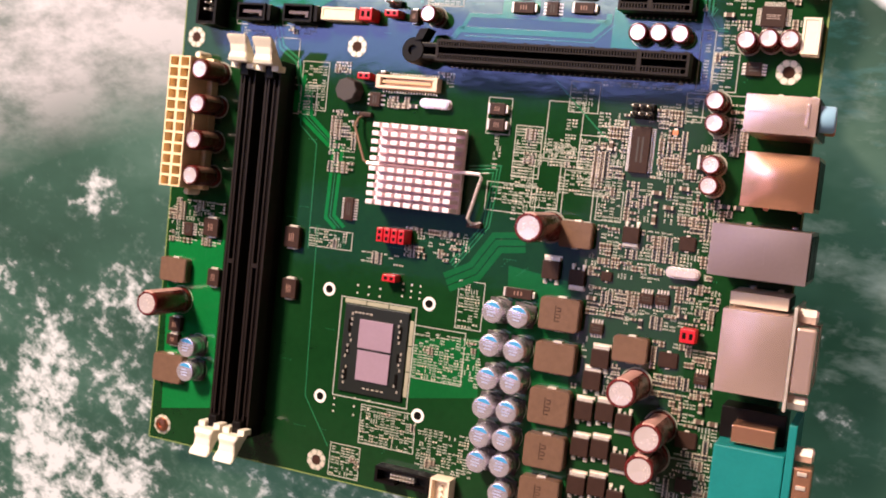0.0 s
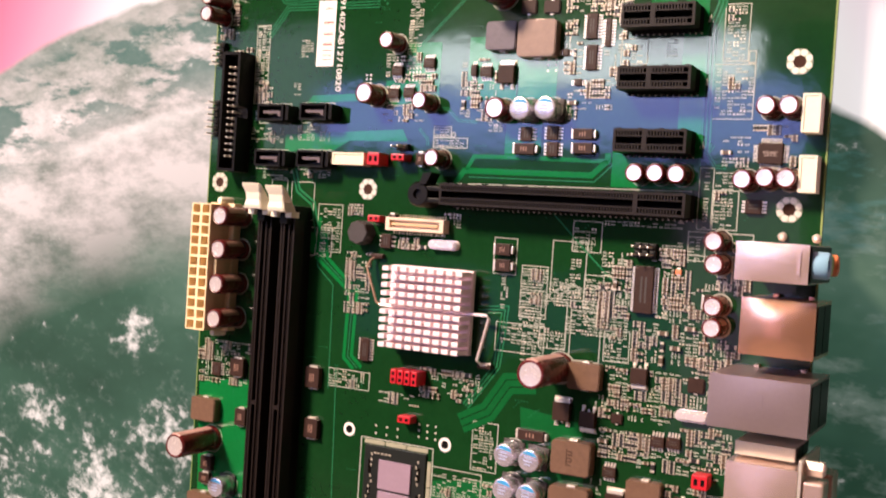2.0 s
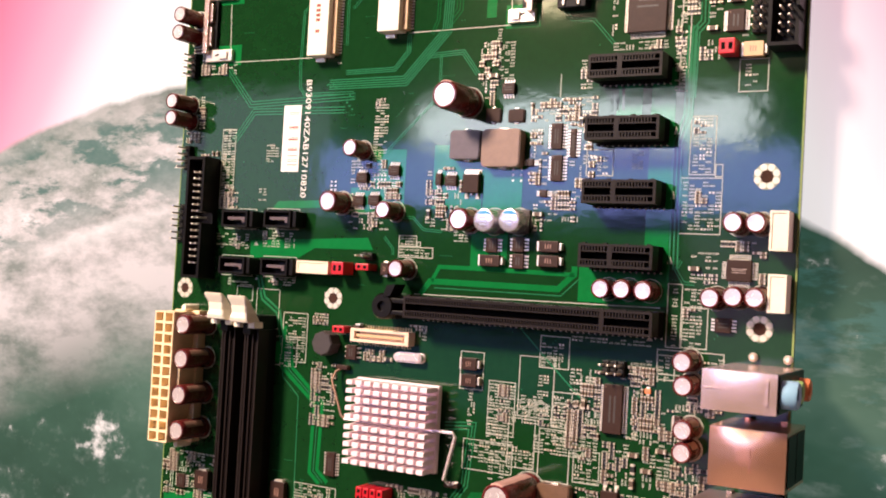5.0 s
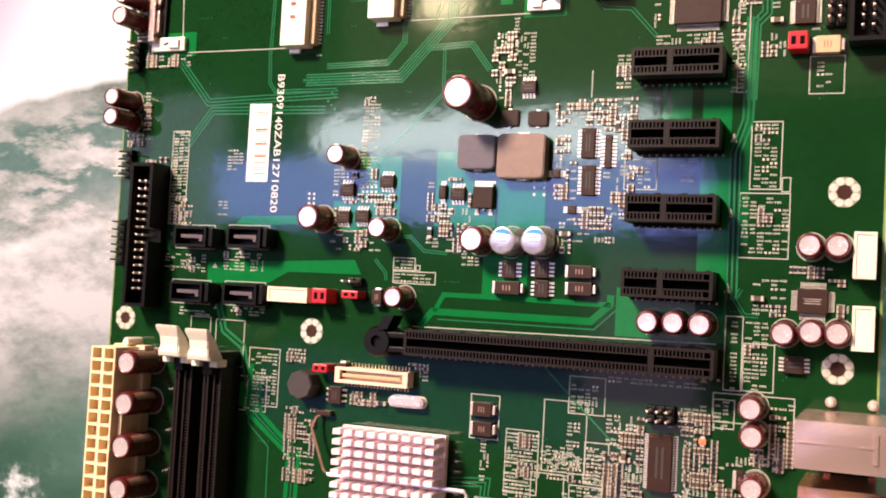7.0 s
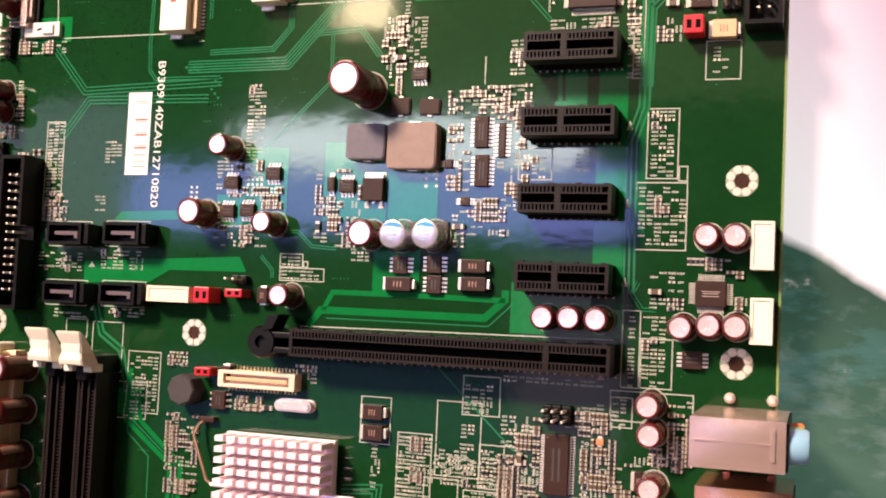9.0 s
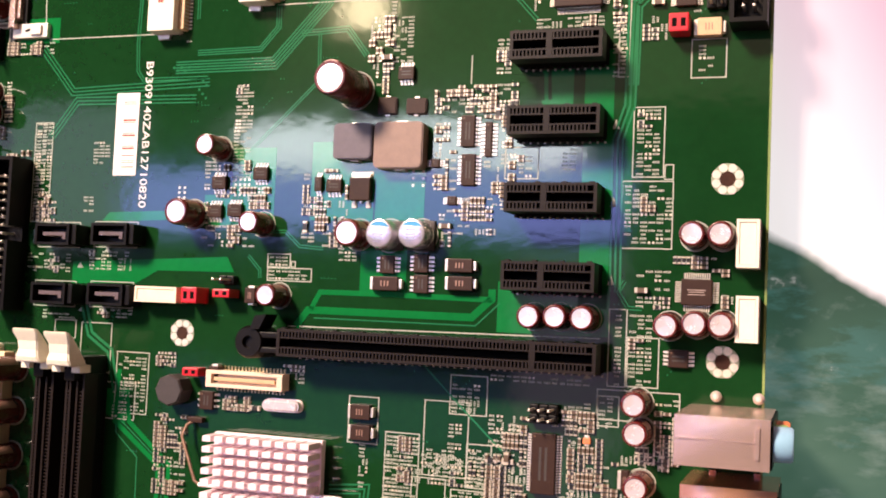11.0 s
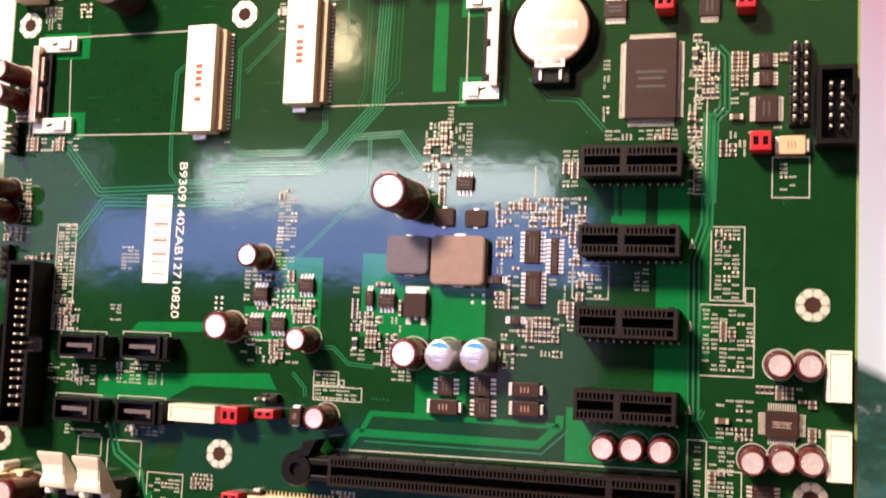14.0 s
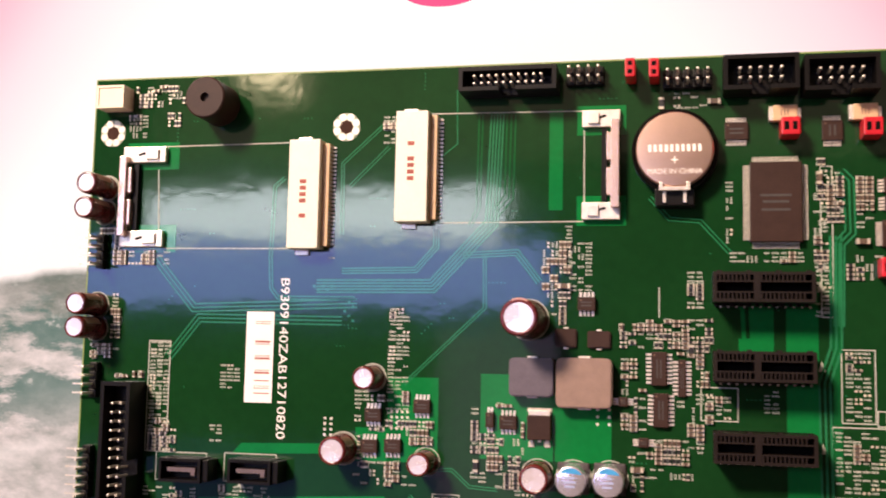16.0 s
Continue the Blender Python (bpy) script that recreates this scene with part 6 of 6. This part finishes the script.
for r in ((-99.3, -33.4, 11.5, 13.0), (-83.5, -34.6, 11.9, 21.3), (-84.4, -48.1, 26.8, 7.5), (-71.1, -32.8, 14.8, 8.4), (-60.2, -41.9, 23.0, 8.3), (-52.7, -48.7, 8.3, 10.1), (-83.2, -51.8, 9.1, 10.9),
          (-105.6, -109.8, 27.8, 18.2), (-126.6, -140.4, 22.8, 14.2), (-103.0, -144.0, 22.5, 16.0), (-98.9, -89.8, 9.6, 16.2), (-142.9, -155.8, 12.3, 11.7), (-158.5, -72.8, 18.3, 5.9), (-175.3, -21.3, 9.6, 10.3),
          (-88.4, 85.1, 7.1, 13.4), (-137.9, 61.6, 6.9, 21.0), (-209.1, 47.9, 5.9, 30.8), (-120.8, 18.2, 13.4, 3.4), (-124.3, 22.2, 6.6, 3.4), (-45.1, -7.4, 29.5, 1.9), (-25.4, 1.9, 3.6, 19.0), (-19.2, 55.3, 7.8, 17.6), (-19.4, 36.9, 12.7, 16.1),
          (-27.8, 81.3, 4.5, 18.1), (-203.8, 20.0, 17.6, 6.9), (-181.0, 20.8, 16.7, 6.4), (-198.7, 3.7, 13.9, 2.9), (-178.2, 4.6, 13.3, 2.8), (-65.6, -12.7, 9.9, 9.8), (-71.3, -30.6, 11.6, 7.7), (-68.5, -23.4, 5.3, 7.8),
          (-84.0, -33.1, 9.5, 18.0), (-62.1, -31.3, 6.4, 11.0), (-20.3, 1.7, 6.5, 18.3), (-28.1, -14.1, 5.2, 7.1), (-171.4, -15.8, 10.8, 17.0), (-67.2, 32.1, 16.1, 3.5), (-37.1, -15.4, 11.4, 7.9), (-103.0, 24.6, 6.0, 4.5),
          (-41.1, 88.0, 19.6, 3.8), (-50.5, 99.3, 2.6, 16.5), (-23.5, 103.2, 3.2, 13.8), (-142.2, 123.6, 3.9, 10.9), (-138.4, 66.0, 5.2, 15.3), (-218.6, 126.2, 7.3, 7.1), (-91.4, 90.4, 3.4, 12.8), (-59.5, 126.9, 9.7, 2.6),
          (-158.7, 91.7, 5.3, 9.6), (-208.3, 48.9, 7.2, 30.3), (-186.7, 54.1, 7.2, 7.7), (-190.3, 37.8, 5.4, 6.9), (-40.4, 50.9, 4.7, 6.2), (-53.2, 49.1, 6.9, 6.2), (-26.9, 91.7, 3.1, 37.2), (-5.4, 77.0, 5.4, 7.8)):
    field(r, 0.05, 0.62, 0.92, 0.06)


# the crowded corner beside the ports is filled up between the parts that are there
TAKEN += [(x - (0.5 if t else 1.0) * k, y - (1.0 if t else 0.5) * k, x + (0.5 if t else 1.0) * k, y + (1.0 if t else 0.5) * k) for x, y, t, kind, k in SMALL if x > -75 and y < -20]
TAKEN += [(x - w / 2, y - l / 2, x + w / 2, y + l / 2) for x, y, w, l in PRINT + PADS if x > -75 and y < -20]
for r in ((-37.2, -62.2, 43.8, 14.4), (-34.9, -80.6, 43.5, 10.8), (-28.9, -95.0, 34.6, 7.7), (-21.2, -106.2, 21.9, 7.5), (-17.3, -126.4, 21.4, 26.4)):
    field(r, 0.72, 0.55, 1.0, 0.35)
TAKEN += [(x - (0.5 if t else 1.0) * k, y - (1.0 if t else 0.5) * k, x + (0.5 if t else 1.0) * k, y + (1.0 if t else 0.5) * k) for x, y, t, kind, k in SMALL if x > -75 and y < -20]
TAKEN += [(x - w / 2, y - l / 2, x + w / 2, y + l / 2) for x, y, w, l in PRINT + PADS if x > -75 and y < -20]
for r in ((-37.2, -62.2, 43.8, 14.4), (-34.9, -80.6, 43.5, 10.8), (-28.9, -95.0, 34.6, 7.7), (-21.2, -106.2, 21.9, 7.5), (-17.3, -126.4, 21.4, 26.4)):
    field(r, 0.45, 0.8, 0.92, 0.6)
# thin printed lines part the rows of small parts
PRINT += [(x, y + e * 0.60 * k, 2.0 * k, 0.15) if not t else (x + e * 0.60 * k, y, 0.15, 2.0 * k) for x, y, t, kind, k in SMALL for e in (-1, 1) if k < 1.5 and (round(x * 3) + round(y * 5)) % 5 < 2]


def boxes_mesh(name, items, material, kind="stuff"):
    """Many small blocks (x, y, w, l, z0, z1) as one mesh."""
    vs, fs = [], []
    for x, y, w, l, z0, z1 in items:
        k = len(vs)
        for z in (z0, z1):
            for dx, dy in ((-1, -1), (1, -1), (1, 1), (-1, 1)):
                vs.append(((x + dx * w / 2) * MM, (y + dy * l / 2) * MM, z * MM))
        fs += [(k + 4, k + 5, k + 6, k + 7), (k, k + 1, k + 5, k + 4), (k + 1, k + 2, k + 6, k + 5), (k + 2, k + 3, k + 7, k + 6), (k + 3, k, k + 4, k + 7)]
    me = bpy.data.meshes.new(name)
    me.from_pydata(vs, [], fs)
    me.materials.append(material)
    ob = new(name, me)
    ob.parent = board
    return tagged(ob, kind=kind)


boxes_mesh("small_print", [(x, y, w, l, 0, 0.07) for x, y, w, l in PRINT], SILK)
# plated through holes, scattered in loose rows
VIAS = []
for k in range(150):
    vx, vy = rnd.uniform(XL + 6, XR - 6), rnd.uniform(YB + 6, YT - 6)
    dx, dy = rnd.choice(((1.1, 0), (0, 1.1), (0.9, 0.9), (1.1, 0)))
    for i in range(rnd.randint(1, 5)):
        if is_free(vx + i * dx, vy + i * dy, 0.6, 0.6):
            VIAS.append((vx + i * dx, vy + i * dy))
boxes_mesh("via", [(x, y, 0.34, 0.34, 0, 0.075) for x, y in VIAS], TRACE)
for r, nx, ny in (((-139.9, -89.9, 9.4, 2.9), 3, 2), ((-122.6, -87.6, 7.0, 4.6), 3, 3), ((-148.3, -135.0, 3.0, 4.9), 1, 3), ((-138.2, -134.2, 6.0, 6.5), 2, 3), ((-137.5, 43.3, 4.4, 4.5), 4, 4), ((-82.7, 45.9, 3.0, 3.9), 2, 3), ((-157.8, 40.9, 1.8, 4.5), 2, 4)):
    boxes_mesh("via", [(r[0] + (i / max(1, nx - 1) - 0.5) * r[2], r[1] + (j / max(1, ny - 1) - 0.5) * r[3], 0.7, 0.7, 0, 0.09) for i in range(nx) for j in range(ny)], LAND)
boxes_mesh("bare_pad", [(x, y, w, l, 0, 0.09) for x, y, w, l in PADS], SOLDER)

SMALL_MESH = {}
for kind, body in (("r", RES), ("c", MLCC)):
    for big in (1.0, 0.92, 1.7):
        bm = B()
        hh = (0.5 if kind == "r" else 0.95) * big
        cbox(bm, 0, 0, 1.0 * big, 0.74 * big, 0.05, hh)
        nf = len(bm.faces)
        for e in (-1, 1):
            cbox(bm, e * 0.74 * big, 0, 0.40 * big, 0.78 * big, 0.0, hh + 0.03)
        bm.faces.ensure_lookup_table()
        for f in bm.faces[nf:]:
            f.material_index = 1
        me = bpy.data.meshes.new("chip_resistor" if kind == "r" else "chip_capacitor")
        bm.to_mesh(me)
        bm.free()
        me.materials.append(body)
        me.materials.append(SOLDER)
        SMALL_MESH[kind, big] = me
near = [s for s in SMALL if s[1] > 12][:300] + [s for s in SMALL if s[1] <= 12 and s[0] > -75][:290]
chosen = set(near)
for x, y, turned, kind, big in near:
    ob = new("chip_resistor" if kind == "r" else "chip_capacitor", SMALL_MESH[kind, big])
    ob.parent = board
    ob.matrix_basis = pose(x * MM, y * MM, 0, 0, 0, 90 if turned else 0)
rest = [s for s in SMALL if s not in chosen]
ends, black_bodies, brown_bodies = [], [], []
for x, y, turned, kind, big in rest:
    hh = (0.5 if kind == "r" else 0.95) * big
    for e in (-1, 0, 1):
        w, l = (0.40 * big, 0.78 * big) if e else (1.0 * big, 0.74 * big)
        dx, dy = (0, e * 0.74 * big) if turned else (e * 0.74 * big, 0)
        if turned:
            w, l = l, w
        (ends if e else black_bodies if kind == "r" else brown_bodies).append((x + dx, y + dy, w, l, 0.0, hh + (0.03 if e else 0)))
boxes_mesh("solder_end", ends, SOLDER)
boxes_mesh("small_resistor", black_bodies, RES)
boxes_mesh("small_capacitor", brown_bodies, MLCC)
